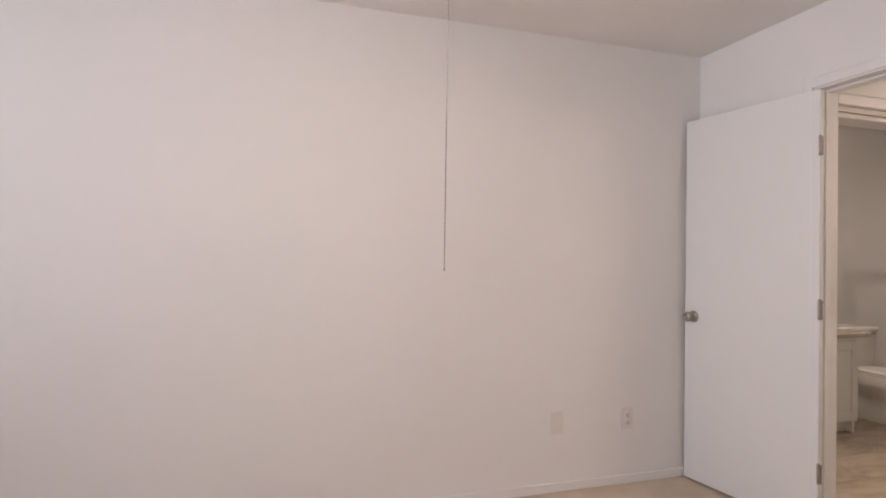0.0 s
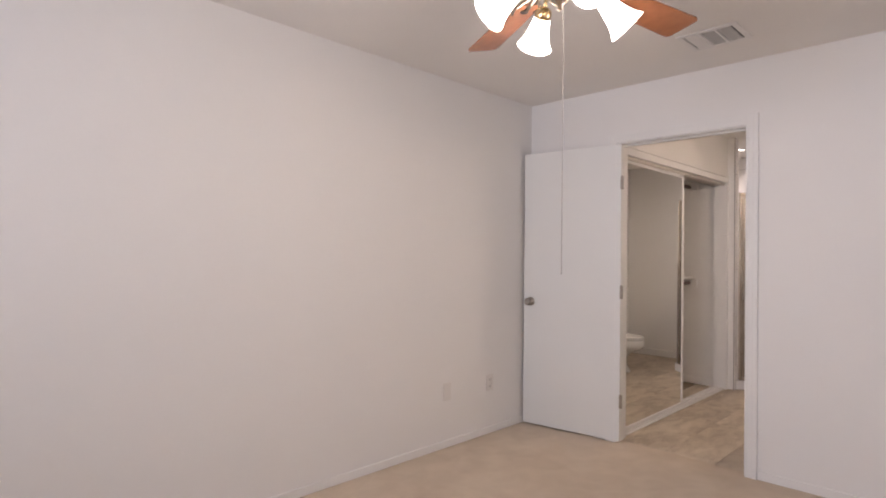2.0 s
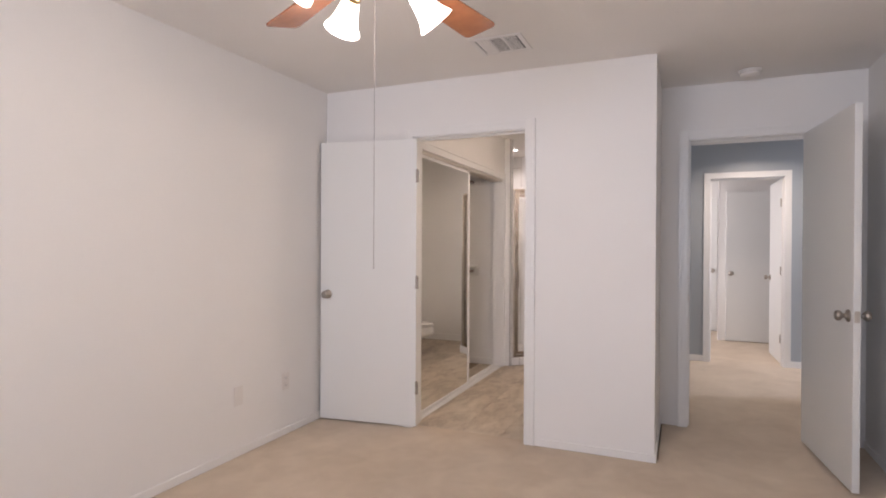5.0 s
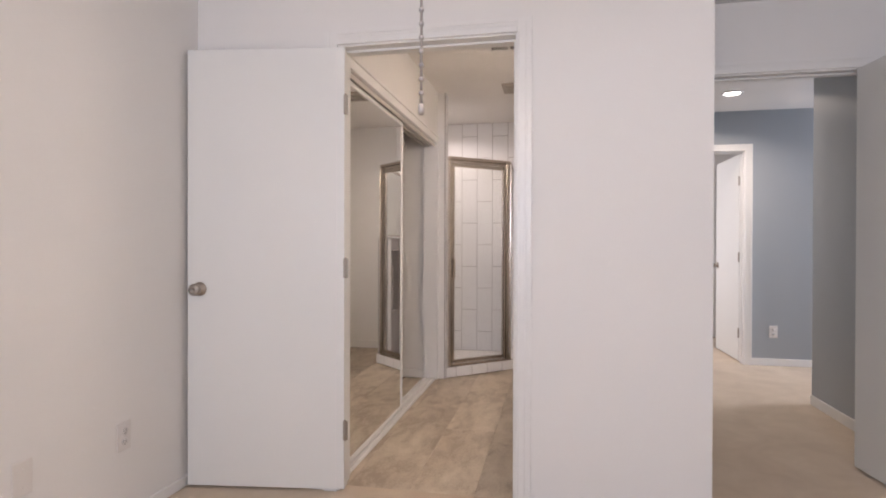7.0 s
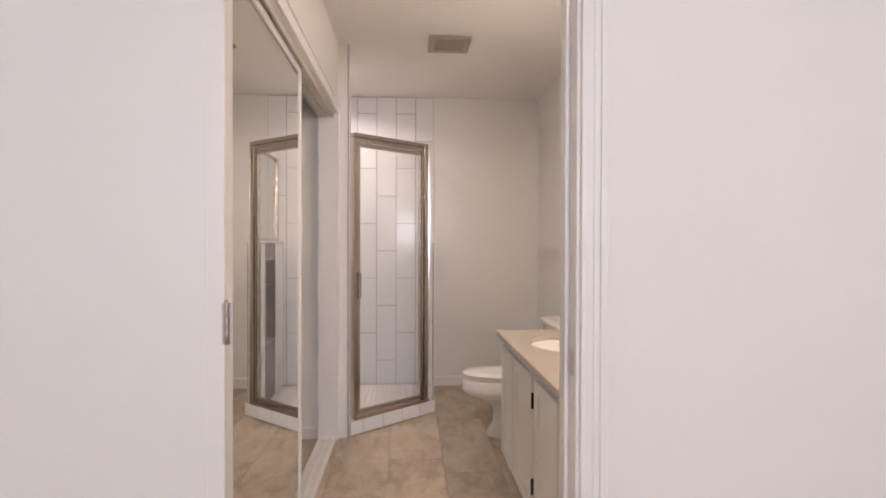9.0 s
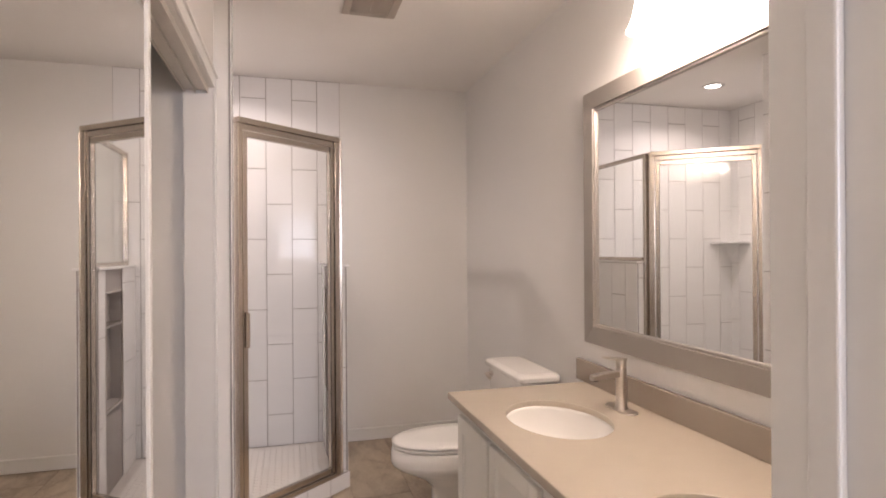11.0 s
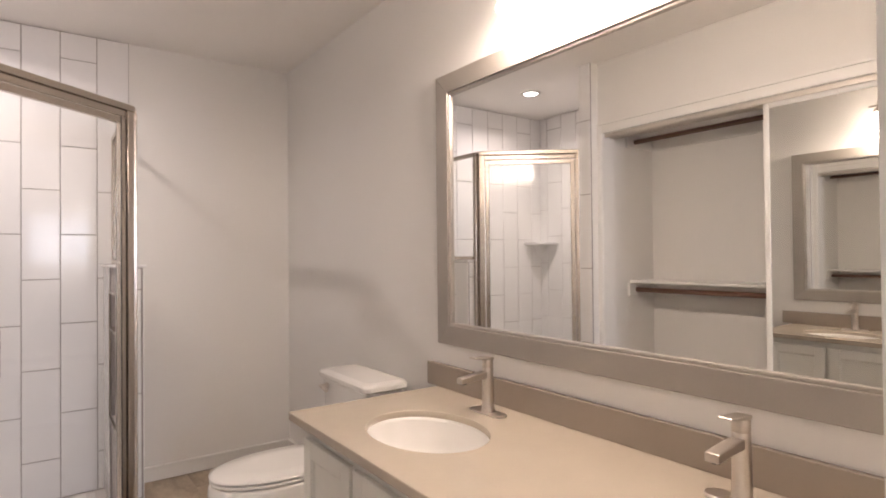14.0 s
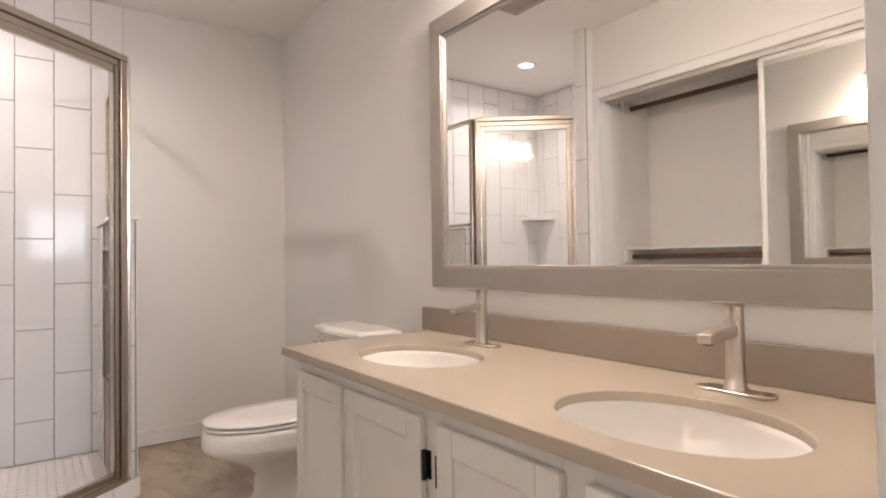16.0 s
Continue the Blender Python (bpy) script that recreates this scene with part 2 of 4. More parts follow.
def tube(bm, pts, r, n=10):
    pts = [Vector(p) for p in pts]
    secs = []
    for i, p in enumerate(pts):
        d = (pts[min(i + 1, len(pts) - 1)] - pts[max(i - 1, 0)]).normalized()
        u = d.orthogonal().normalized() if i == 0 else (secs_u - d * secs_u.dot(d)).normalized()
        secs_u = u
        w = d.cross(u)
        secs.append([p + r * (math.cos(2 * math.pi * k / n) * u + math.sin(2 * math.pi * k / n) * w) for k in range(n)])
    return rings(bm, secs)


def part(name, bm, material, parent=None, label="", bevel=0.0, m=None):
    """One mesh object, under a thing or a part."""
    bmesh.ops.recalc_face_normals(bm, faces=bm.faces)
    me = bpy.data.meshes.new(name)
    bm.to_mesh(me)
    bm.free()
    me.materials.append(material)
    ob = new(name, me)
    if m is not None:
        ob.matrix_basis = m
    if parent:
        ob.parent = parent
    if label:
        ob["label"] = label
    if bevel:
        mod = ob.modifiers.new("bevel", "BEVEL")
        mod.width, mod.segments, mod.limit_method, mod.angle_limit = bevel, 2, "ANGLE", radians(40)
    return ob


def boxes(name, items, material, parent=None, label="", bevel=0.0, m=None):
    bm = bmesh.new()
    for lo, hi in items:
        box(bm, lo, hi)
    return part(name, bm, material, parent, label, bevel, m)


def thing(name, m, label, category, group="", kind=""):
    e = new(name)
    e.empty_display_size = 0.1
    e.matrix_basis = m
    return tagged(e, label, category, group, kind)


def structure(name, items, material, label, category, bevel=0.0):
    return tagged(boxes(name, items, material, bevel=bevel), label, category, kind="structure")


# ---- the large structure ----
CEIL = 2.44
NY, EX, CY = 3.485, 3.212, 1.146          # bedroom north wall, bathroom-door wall, outside corner
WX, SY = -2.2, -0.09                 # bedroom west and south walls
HX = 4.021                             # wall with the hall door
BX0, BX1, BY0, BY1 = 3.345, 6.705, 1.217, 2.765  # bathroom
BD0, BD1, DH = 1.946, 2.752, 2.048      # bathroom door opening
HD0, HD1 = 0.195, 0.958                 # hall door opening
CX0, CX1, CH = 3.352, 5.414, 1.998       # closet opening
FX, FD0, FD1 = 6.62, 0.0, 0.712       # far doorway wall in the hall
BACK, SB = 3.335, 3.53                          # closet and shower back walls
PX0, PX1 = 5.452, 5.530
PE = 2.703                           # end of that partition               # partition between closet and shower
RX = 8.30                             # far room, wall with the closed door

structure("floor_bedroom", [((-2.4, -0.25, -0.1), (3.275, 3.62, 0.0))], M_CARPET, "beige cut-pile bedroom carpet", "floor")
structure("floor_hall", [((3.275, -0.25, -0.1), (6.8, 1.125, 0.0)), ((5.0, -3.2, -0.1), (6.8, -0.25, 0.0))], M_CARPET, "beige cut-pile carpet through the hall", "floor")
structure("floor_far_room", [((6.8, -1.6, -0.1), (9.6, 2.6, 0.0))], M_CARPET, "beige cut-pile carpet of the far room", "floor")
floor_bathroom = structure("floor_bathroom", [((3.275, 1.125, -0.1), (6.8, 3.65, -0.008))], M_VSEAM, "tan mottled stone-look vinyl bathroom floor", "floor")
structure("ceiling", [((-2.4, -3.2, CEIL), (9.6, 3.65, CEIL + 0.1))], M_CEIL, "off-white lightly textured painted ceiling", "ceiling")

structure("wall_north", [((WX - 0.12, NY, 0), (BX0, NY + 0.12, CEIL))], M_WALL, "long plain white painted bedroom wall", "wall")
structure("wall_west", [((WX - 0.12, -0.21, 0), (WX, 0.8, CEIL)), ((WX - 0.12, 2.7, 0), (WX, NY, CEIL)), ((WX - 0.12, 0.8, 0), (WX, 2.7, 0.85)), ((WX - 0.12, 0.8, 2.1), (WX, 2.7, CEIL))],
          M_WALL, "white painted bedroom wall with a wide window", "wall")
structure("wall_south", [((WX, -0.21, 0), (HX, SY, CEIL))], M_WALL, "white painted bedroom wall behind the hall door", "wall")
structure("wall_east", [((EX, CY + 0.03, 0), (BX0, BD0 - 0.018, CEIL)), ((EX, BD1 + 0.018, 0), (BX0, NY, CEIL)), ((EX, BD0 - 0.018, DH + 0.018), (BX0, BD1 + 0.018, CEIL))],
          M_WALL, "white painted wall with the bathroom doorway", "wall")
structure("wall_alcove", [((EX, CY, 0), (HX, CY + 0.03, CEIL))], M_WALL, "white painted return wall beside the hall door", "wall")
structure("wall_hall_door", [((HX, SY - 0.12, 0), (HX + 0.115, HD0 - 0.018, CEIL)), ((HX, HD1 + 0.018, 0), (HX + 0.115, CY + 0.03, CEIL)), ((HX, HD0 - 0.018, DH + 0.018), (HX + 0.115, HD1 + 0.018, CEIL))],
          M_WALL, "white painted wall with the hall doorway", "wall")
structure("wall_bath_south", [((BX0, CY + 0.035, 0), (BX1, BY0, CEIL))], M_WALL, "off-white bathroom wall behind the vanity", "wall")
wall_bath_east = structure("wall_bath_east", [((BX1, CY + 0.035, 0), (BX1 + 0.115, 3.65, CEIL))], M_WALL, "off-white bathroom end wall, tiled inside the shower", "wall")
structure("wall_closet_front", [((BX0, BY1, 0), (CX0, BY1 + 0.115, CEIL)), ((CX1, BY1, 0), (PX0, BY1 + 0.115, CEIL)), ((CX0, BY1, CH), (CX1, BY1 + 0.115, CEIL))],
          M_WALL, "off-white wall above and beside the mirrored closet", "wall")
wall_shower_west = structure("wall_shower_west", [((PX0, PE, 0), (PX1, SB, CEIL))], M_WALL, "partition between closet and shower, tiled on the shower side", "wall")
wall_shower_north = structure("wall_shower_north", [((BX0, BACK, 0), (PX0, 3.65, CEIL)), ((PX0, SB, 0), (BX1, 3.65, CEIL))], M_WALL, "closet and shower back wall, tiled inside the shower", "wall")

# hall and the room beyond
structure("wall_hall_south", [((HX + 0.115, -0.16, 0), (5.242, -0.038, CEIL))], M_BLUE, "blue-grey painted hall wall in shade", "wall")
structure("wall_hall_north", [((HX + 0.115, CY + 0.012, 0), (FX, CY + 0.03, CEIL))], M_BLUE, "blue-grey painted hall wall", "wall")
structure("wall_hall_end", [((FX, -3.0, 0), (FX + 0.115, FD0 - 0.018, CEIL)), ((FX, FD1 + 0.018, 0), (FX + 0.115, CY + 0.03, CEIL)), ((FX, FD0 - 0.018, DH + 0.018), (FX + 0.115, FD1 + 0.018, CEIL))],
          M_BLUE, "blue-grey painted hall end wall with a doorway", "wall")
structure("wall_hall_side", [((5.122, -3.0, 0), (5.242, -0.16, CEIL))], M_BLUE, "blue-grey painted side wall of the hall", "wall")
structure("wall_hall_far", [((5.122, -3.1, 0), (5.6, -3.0, CEIL)), ((6.5, -3.1, 0), (FX, -3.0, CEIL)), ((5.6, -3.1, 0), (6.5, -3.0, 0.9)), ((5.6, -3.1, 2.1), (6.5, -3.0, CEIL))], M_BLUE, "blue-grey hall wall with a window", "wall")
structure("wall_far_room", [((RX, -1.5, 0), (RX + 0.1, 0.545, CEIL)), ((RX + 0.1, 0.40, 0), (9.2, 0.50, CEIL)), ((9.2, 0.40, 0), (9.3, 2.5, CEIL)), ((FX + 0.115, -1.6, 0), (RX, -1.5, CEIL)),
          ((FX + 0.115, 2.4, 0), (7.2, 2.5, CEIL)), ((8.2, 2.4, 0), (9.2, 2.5, CEIL)), ((7.2, 2.4, 0), (8.2, 2.5, 0.9)), ((7.2, 2.4, 2.1), (8.2, 2.5, CEIL)), ((BX1 + 0.116, CY + 0.031, 0), (BX1 + 0.14, 2.4, CEIL))],
          M_WALL, "white painted walls of the room across the hall", "wall")

# lights that the place has: daylight through the windows, lamps in their fittings
lamp("window_daylight", "AREA", look((WX - 0.06, 1.75, 1.62), (3.6, 1.4, 2.65)), WINDOW_W, DAY, 1.8, 0.95, 125)
lamp("hall_window_daylight", "AREA", look((6.05, -3.05, 1.5), (6.05, 0.0, 1.4)), HALL_DAY_W, DAY, 0.85, 1.15)
lamp("far_window_daylight", "AREA", look((7.7, 2.45, 1.5), (7.7, 0.5, 1.3)), FAR_DAY_W, (1.0, 0.97, 0.96), 0.95, 1.15)


def window(name, m, w, h, label):
    """A sash window in its opening: frame, sill, meeting rail and two panes. Local x along the wall, y outwards."""
    win = thing(name, m, label, "window", kind="structure")
    f = 0.05
    boxes("window_frame", [((-w / 2, 0.02, 0), (-w / 2 + f, 0.09, h)), ((w / 2 - f, 0.02, 0), (w / 2, 0.09, h)), ((-w / 2 + f, 0.02, 0), (w / 2 - f, 0.09, f)), ((-w / 2 + f, 0.02, h - f), (w / 2 - f, 0.09, h)), ((-w / 2 + f, 0.03, h / 2 - 0.02), (w / 2 - f, 0.08, h / 2 + 0.02))], M_TRIM, win, bevel=0.003)
    boxes("window_sill", [((-w / 2 - 0.04, -0.06, -0.025), (w / 2 + 0.04, 0.02, -0.001))], M_TRIM, win, bevel=0.004)
    for z0, z1 in ((f, h / 2 - 0.02), (h / 2 + 0.02, h - f)):
        p = boxes("pane", [((-w / 2 + f, 0.053, z0), (w / 2 - f, 0.057, z1))], M_GLASS, win)
        p.visible_shadow = False
    return win


window("window_1", pose(WX, 1.75, 0.85, 0, 0, 90), 1.9, 1.25, "wide white-framed bedroom window")
window("window_2", pose(6.05, -3.0, 0.9, 0, 0, 180), 0.9, 1.2, "white-framed hall window")
window("window_3", pose(7.7, 2.4, 0.9), 1.0, 1.2, "white-framed window of the far room")


# ---- doorways: jambs, stops, casings ----
def doorway(name, x0, x1, y0, y1, h, label, sides=(True, True), stop=0.5, w=0.062):
    """Lining and casing of an opening in a wall that runs along y between x0 and x1."""
    d = thing(name, pose(x0, y0, 0), label, "door frame", kind="structure")
    t, k, W = 0.018, x1 - x0, y1 - y0
    for y in (-t, W):
        boxes("jamb", [((-0.004, y, 0), (k + 0.004, y + t, h))], M_TRIM, d, bevel=0.002)
    boxes("head_jamb", [((-0.004, -t, h), (k + 0.004, W + t, h + t))], M_TRIM, d, bevel=0.002)
    s = k * stop
    for y in (0.0, W - 0.011):
        boxes("door_stop", [((s, y, 0), (s + 0.035, y + 0.011, h))], M_TRIM, d, bevel=0.003)
    boxes("door_stop", [((s, 0.011, h - 0.011), (s + 0.035, W - 0.011, h))], M_TRIM, d, bevel=0.003)
    for on, xa, xb in ((sides[0], -0.014, -0.0), (sides[1], k + 0.0, k + 0.014)):
        if not on:
            continue
        r = 0.008
        outer = -1 if xa < 0 else 1
        for y in (-w - r, W + r):
            bm = bmesh.new()
            box(bm, (xa, y, 0), (xb, y + w, h + r + w))
            edge = y if y < 0 else y + w - 0.018
            e0, e1 = (xa - 0.005, xa) if outer < 0 else (xb, xb + 0.005)
            box(bm, (e0, edge, 0), (e1, edge + 0.018, h + r + w))
            # stepped moulding: a low middle rib and a bead along the inner edge
            rib, bead = (y + 0.026, y + w - 0.009) if y < 0 else (y + w - 0.034, y)
            for g0, gw, gd in ((rib, 0.008, 0.0025), (bead, 0.009, 0.004)):
                f0, f1 = (xa - gd, xa) if outer < 0 else (xb, xb + gd)
                box(bm, (f0, g0, 0), (f1, g0 + gw, h + r + (w - 0.02 if gw < 0.0085 else 0.006)))
            part("casing", bm, M_TRIM, d, bevel=0.003)
        bm = bmesh.new()
        box(bm, (xa, -r, h + r), (xb, W + r, h + r + w))
        e0, e1 = (xa - 0.005, xa) if outer < 0 else (xb, xb + 0.005)
        box(bm, (e0, -r, h + r + w - 0.018), (e1, W + r, h + r + w))
        for g0, gw, gd in ((h + r + 0.028, 0.008, 0.0025), (h + r, 0.009, 0.004)):
            f0, f1 = (xa - gd, xa) if outer < 0 else (xb, xb + gd)
            box(bm, (f0, -r, g0), (f1, W + r, g0 + gw))
        part("head_casing", bm, M_TRIM, d, bevel=0.003)
    return d


bath_frame = doorway("door_frame_1", EX, BX0, BD0, BD1, DH, "white painted casing round the bathroom doorway", (True, False), 0.36)
boxes("strike_plate", [((0.012, -0.001, 0.90), (0.036, 0.0025, 0.96))], M_NICKEL, bath_frame, "nickel strike plate")
hall_frame = doorway("door_frame_2", HX, HX + 0.115, HD0, HD1, DH, "white painted casing round the hall doorway", stop=0.36)
boxes("strike_plate", [((0.012, HD1 - HD0 - 0.0025, 0.90), (0.036, HD1 - HD0 + 0.001, 0.96))], M_NICKEL, hall_frame, "dark strike plate")
doorway("door_frame_3", FX, FX + 0.115, FD0, FD1, DH, "white painted casing round the far doorway", stop=0.4)


def knob(parent, m, material=M_HINGE):
    bm = bmesh.new()
    lathe(bm, [(0.0, 0.0), (0.032, 0.0), (0.033, 0.004), (0.030, 0.009), (0.014, 0.012), (0.011, 0.020), (0.012, 0.028), (0.020, 0.034), (0.027, 0.043), (0.028, 0.052), (0.025, 0.060), (0.016, 0.065), (0.006, 0.0655), (0.0055, 0.063), (0.0, 0.063)], m, 28, (False, False))
    k = part("door_knob", bm, material, parent, "round satin nickel knob")
    return k


def door(name, m, w, h, label, hinges=True, flip=False, knobs=True):
    """A flush slab: hinge edge at the local origin, leaf along +x, thickness towards -y; knobs on both faces."""
    d = thing(name, m, label, "door", kind="structure")
    boxes("door_leaf", [((0.002, -0.035, 0.012), (w, 0.0, 0.012 + h))], M_DOOR, d, bevel=0.0025)
    if knobs:
        knob(d, Matrix.Translation((w - 0.06, 0.0, 0.93)) @ pose(0, 0, 0, -90))
        knob(d, Matrix.Translation((w - 0.06, -0.035, 0.93)) @ pose(0, 0, 0, 90))
        boxes("latch_plate", [((w - 0.0005, -0.030, 0.90), (w + 0.0015, -0.005, 0.96))], M_NICKEL, d)
    if hinges:
        for z in (0.285, 1.03, 1.78):
            bm = bmesh.new()
            y = -0.041 if flip else 0.006
            lathe(bm, [(0.0, -0.045), (0.006, -0.045), (0.006, -0.016), (0.0055, -0.015), (0.006, -0.014), (0.006, 0.014), (0.0055, 0.015), (0.006, 0.016), (0.006, 0.045), (0.004, 0.05), (0.0, 0.05)], Matrix.Translation((-0.003, y, z)), 12, (False, False))
            box(bm, (-0.015, 0.0005 if not flip else -0.037, z - 0.044), (0.007, 0.0025 if not flip else -0.0355, z + 0.044))
            part("hinge", bm, M_HINGE, d, "satin nickel butt hinge")
    return d


def door_pose(hx, hy, fx, fy):
    return pose(hx, hy, 0, 0, 0, math.degrees(math.atan2(fy - hy, fx - hx)))


door("door_1", door_pose(3.200, 2.722, 3.098, 3.460), 0.745, 2.032, "white flush bathroom door standing wide open")
door("door_2", door_pose(4.0, 0.235, 3.165, 0.145), 0.84, 2.032, "white flush hall door standing open against the wall", hinges=False)
door("door_3", door_pose(FX + 0.122, 0.006, 7.47, 0.026), 0.725, 2.032, "white flush far-room door standing open")
door("door_4", pose(RX - 0.045, -0.27, 0, 0, 0, 90), 0.72, 2.032, "white flush closet door, closed", hinges=False)
door("door_5", pose(9.19, 1.215, 0, 0, 0, -90), 0.70, 2.032, "white flush door at the back of the far room, closed", hinges=False)


# ---- baseboards ----
def baseboard(name, runs, label, h=0.075, material=M_TRIM, bead=0.0):
    bm = bmesh.new()
    for (x0, y0), (x1, y1), (nx, ny) in runs:
        t = 0.011
        lo = (min(x0, x1, x0 + nx * t, x1 + nx * t), min(y0, y1, y0 + ny * t, y1 + ny * t), 0)
        hi = (max(x0, x1, x0 + nx * t, x1 + nx * t), max(y0, y1, y0 + ny * t, y1 + ny * t), h)
        box(bm, lo, hi)
        if bead:
            grow = (abs(nx) * bead, abs(ny) * bead)
            box(bm, (lo[0] - grow[0] * (nx < 0), lo[1] - grow[1] * (ny < 0), h - 0.016), (hi[0] + grow[0] * (nx > 0), hi[1] + grow[1] * (ny > 0), h + 0.002))
    ob = part(name, bm, material, bevel=0.004)
    return tagged(ob, label, "baseboard", kind="structure")


baseboard("baseboard_bedroom", [((WX, NY), (EX - 0.012, NY), (0, -1)), ((EX, CY - 0.011), (EX, BD0 - 0.072), (-1, 0)), ((EX, BD1 + 0.072), (EX, NY), (-1, 0)), ((EX, CY), (HX, CY), (0, -1)), ((WX, SY), (HX, SY), (0, 1)), ((WX, SY + 0.012), (WX, NY - 0.012), (1, 0))],
          "low white painted bedroom baseboard", 0.05, M_WALL)
baseboard("baseboard_hall", [((HX + 0.14, -0.038), (5.242, -0.038), (0, 1)), ((FX, -3.0), (FX, FD0 - 0.072), (-1, 0)), ((FX, FD1 + 0.072), (FX, CY + 0.012), (-1, 0)), ((HX + 0.14, CY + 0.012), (FX - 0.012, CY + 0.012), (0, -1)), ((5.242, -3.0), (5.242, -0.038), (1, 0))],
          "white hall baseboard on blue-grey walls", 0.07)
baseboard("baseboard_bathroom", [((BX1, BY0 + 0.012), (BX1, 2.105), (-1, 0)), ((4.94, BY0), (BX1, BY0), (0, 1)), ((BX0, BY1), (CX0 - 0.002, BY1), (0, -1))], "white bathroom baseboard with a rounded top bead", 0.083, bead=0.006)
baseboard("baseboard_closet", [((BX0, BACK), (PX0 - 0.012, BACK), (0, -1)), ((PX0, BY1 + 0.12), (PX0, BACK), (-1, 0))], "white closet baseboard", 0.07)


# ---- wall plates, vents, detectors ----
def outlet(name, m, label, blank=False):
    """Local x along the wall, y out of it, z up."""
    o = thing(name, m, label, "wall plate")
    bm = bmesh.new()
    box(bm, (-0.036, 0.0, -0.058), (0.036, 0.006, 0.058))
    part("plate", bm, M_PLATE, o, bevel=0.003)
    if blank:
        for z in (-0.03, 0.03):
            bm = bmesh.new()
            lathe(bm, [(0.0, 0.0), (0.0035, 0.0), (0.003, 0.0015), (0.0, 0.0015)], Matrix.Translation((0, 0.006, z)) @ pose(0, 0, 0, -90), 10, (False, False))
            part("screw", bm, M_PLATE, o)
        return o
    for z in (-0.021, 0.021):
        bm = bmesh.new()
        lathe(bm, [(0.0, 0.0), (0.0165, 0.0), (0.0165, 0.002), (0.0, 0.002)], Matrix.Translation((0, 0.006, z)) @ pose(0, 0, 0, -90), 16, (False, False), 1.0, 0.85)
        sock = part("socket", bm, M_PLATE, o)
        boxes("slot", [((-0.0075, 0.0078, z - 0.002), (-0.0055, 0.0086, z + 0.008)), ((0.0055, 0.0078, z - 0.002), (0.0075, 0.0086, z + 0.008)), ((-0.002, 0.0078, z - 0.011), (0.002, 0.0086, z - 0.007))], M_DARK, sock)
    bm = bmesh.new()
    lathe(bm, [(0.0, 0.0), (0.003, 0.0), (0.0, 0.0015)], Matrix.Translation((0, 0.006, 0)) @ pose(0, 0, 0, -90), 10, (False, False))
    part("screw", bm, M_PLATE, o)
    return o


outlet("wall_outlet", pose(2.730, NY, 0.362, 0, 0, 180), "white duplex outlet low on the bedroom wall")
outlet("blank_wall_plate", pose(2.29, NY, 0.368, 0, 0, 180), "white blank cover plate low on the bedroom wall", True)
outlet("wall_outlet", pose(FX, -0.262, 0.325, 0, 0, 90), "white duplex outlet on blue-grey hall wall")


def register(name, m, w, l, label, bars=0, banks=3, along=False):
    """Ceiling register seen from below: border, banks of slats. Local x by y, hangs below z = 0."""
    v = thing(name, m, label, "ceiling vent")
    b = 0.028
    bm = bmesh.new()
    for lo, hi in (((-w / 2, -l / 2), (w / 2, -l / 2 + b)), ((-w / 2, l / 2 - b), (w / 2, l / 2)), ((-w / 2, -l / 2 + b), (-w / 2 + b, l / 2 - b)), ((w / 2 - b, -l / 2 + b), (w / 2, l / 2 - b))):
        box(bm, (*lo, -0.008), (*hi, -0.0005))
    part("frame", bm, M_VENT, v, bevel=0.003)
    boxes("backing", [((-w / 2 + b, -l / 2 + b, -0.0025), (w / 2 - b, l / 2 - b, -0.0008))], M_VENTIN, v)
    il = l - 2 * b
    for k in range(banks):
        y0 = -l / 2 + b + k * il / banks
        if k:
            boxes("divider", [((-w / 2 + b, y0 - 0.006, -0.009), (w / 2 - b, y0 + 0.006, -0.003))], M_VENT, v)
        n = bars
        for i in range(n):
            if along:
                y = y0 + 0.008 + (i + 0.5) * (il / banks - 0.014) / n
                bm = bmesh.new()
                box(bm, (-w / 2 + b, -0.0030, -0.0011), (w / 2 - b, 0.0030, 0.0), 0.0, Matrix.Translation((0, y, -0.006)) @ pose(0, 0, 0, (40, -52)[k % 2]))
                part("slat", bm, M_VENT, v)
                continue
            x = -w / 2 + b + (i + 0.5) * (w - 2 * b) / n
            bm = bmesh.new()
            tilt = (6, 0, 35)[k % 3] if banks == 3 else 30
            box(bm, (-0.0034, y0 + 0.008, -0.0011), (0.0034, y0 + il / banks - 0.008, 0.0), 0.0, Matrix.Translation((x, 0, -0.006)) @ pose(0, 0, 0, 0, tilt, 0))
            part("slat", bm, M_VENT, v)
    return v


register("ceiling_register", pose(2.71, 1.957, CEIL), 0.27, 0.30, "white three-bank steel air register in the bedroom ceiling", 12, 3)
register("ceiling_register", pose(4.44, 2.08, CEIL), 0.16, 0.28, "white steel air register in the bathroom ceiling", 8, 2, True)


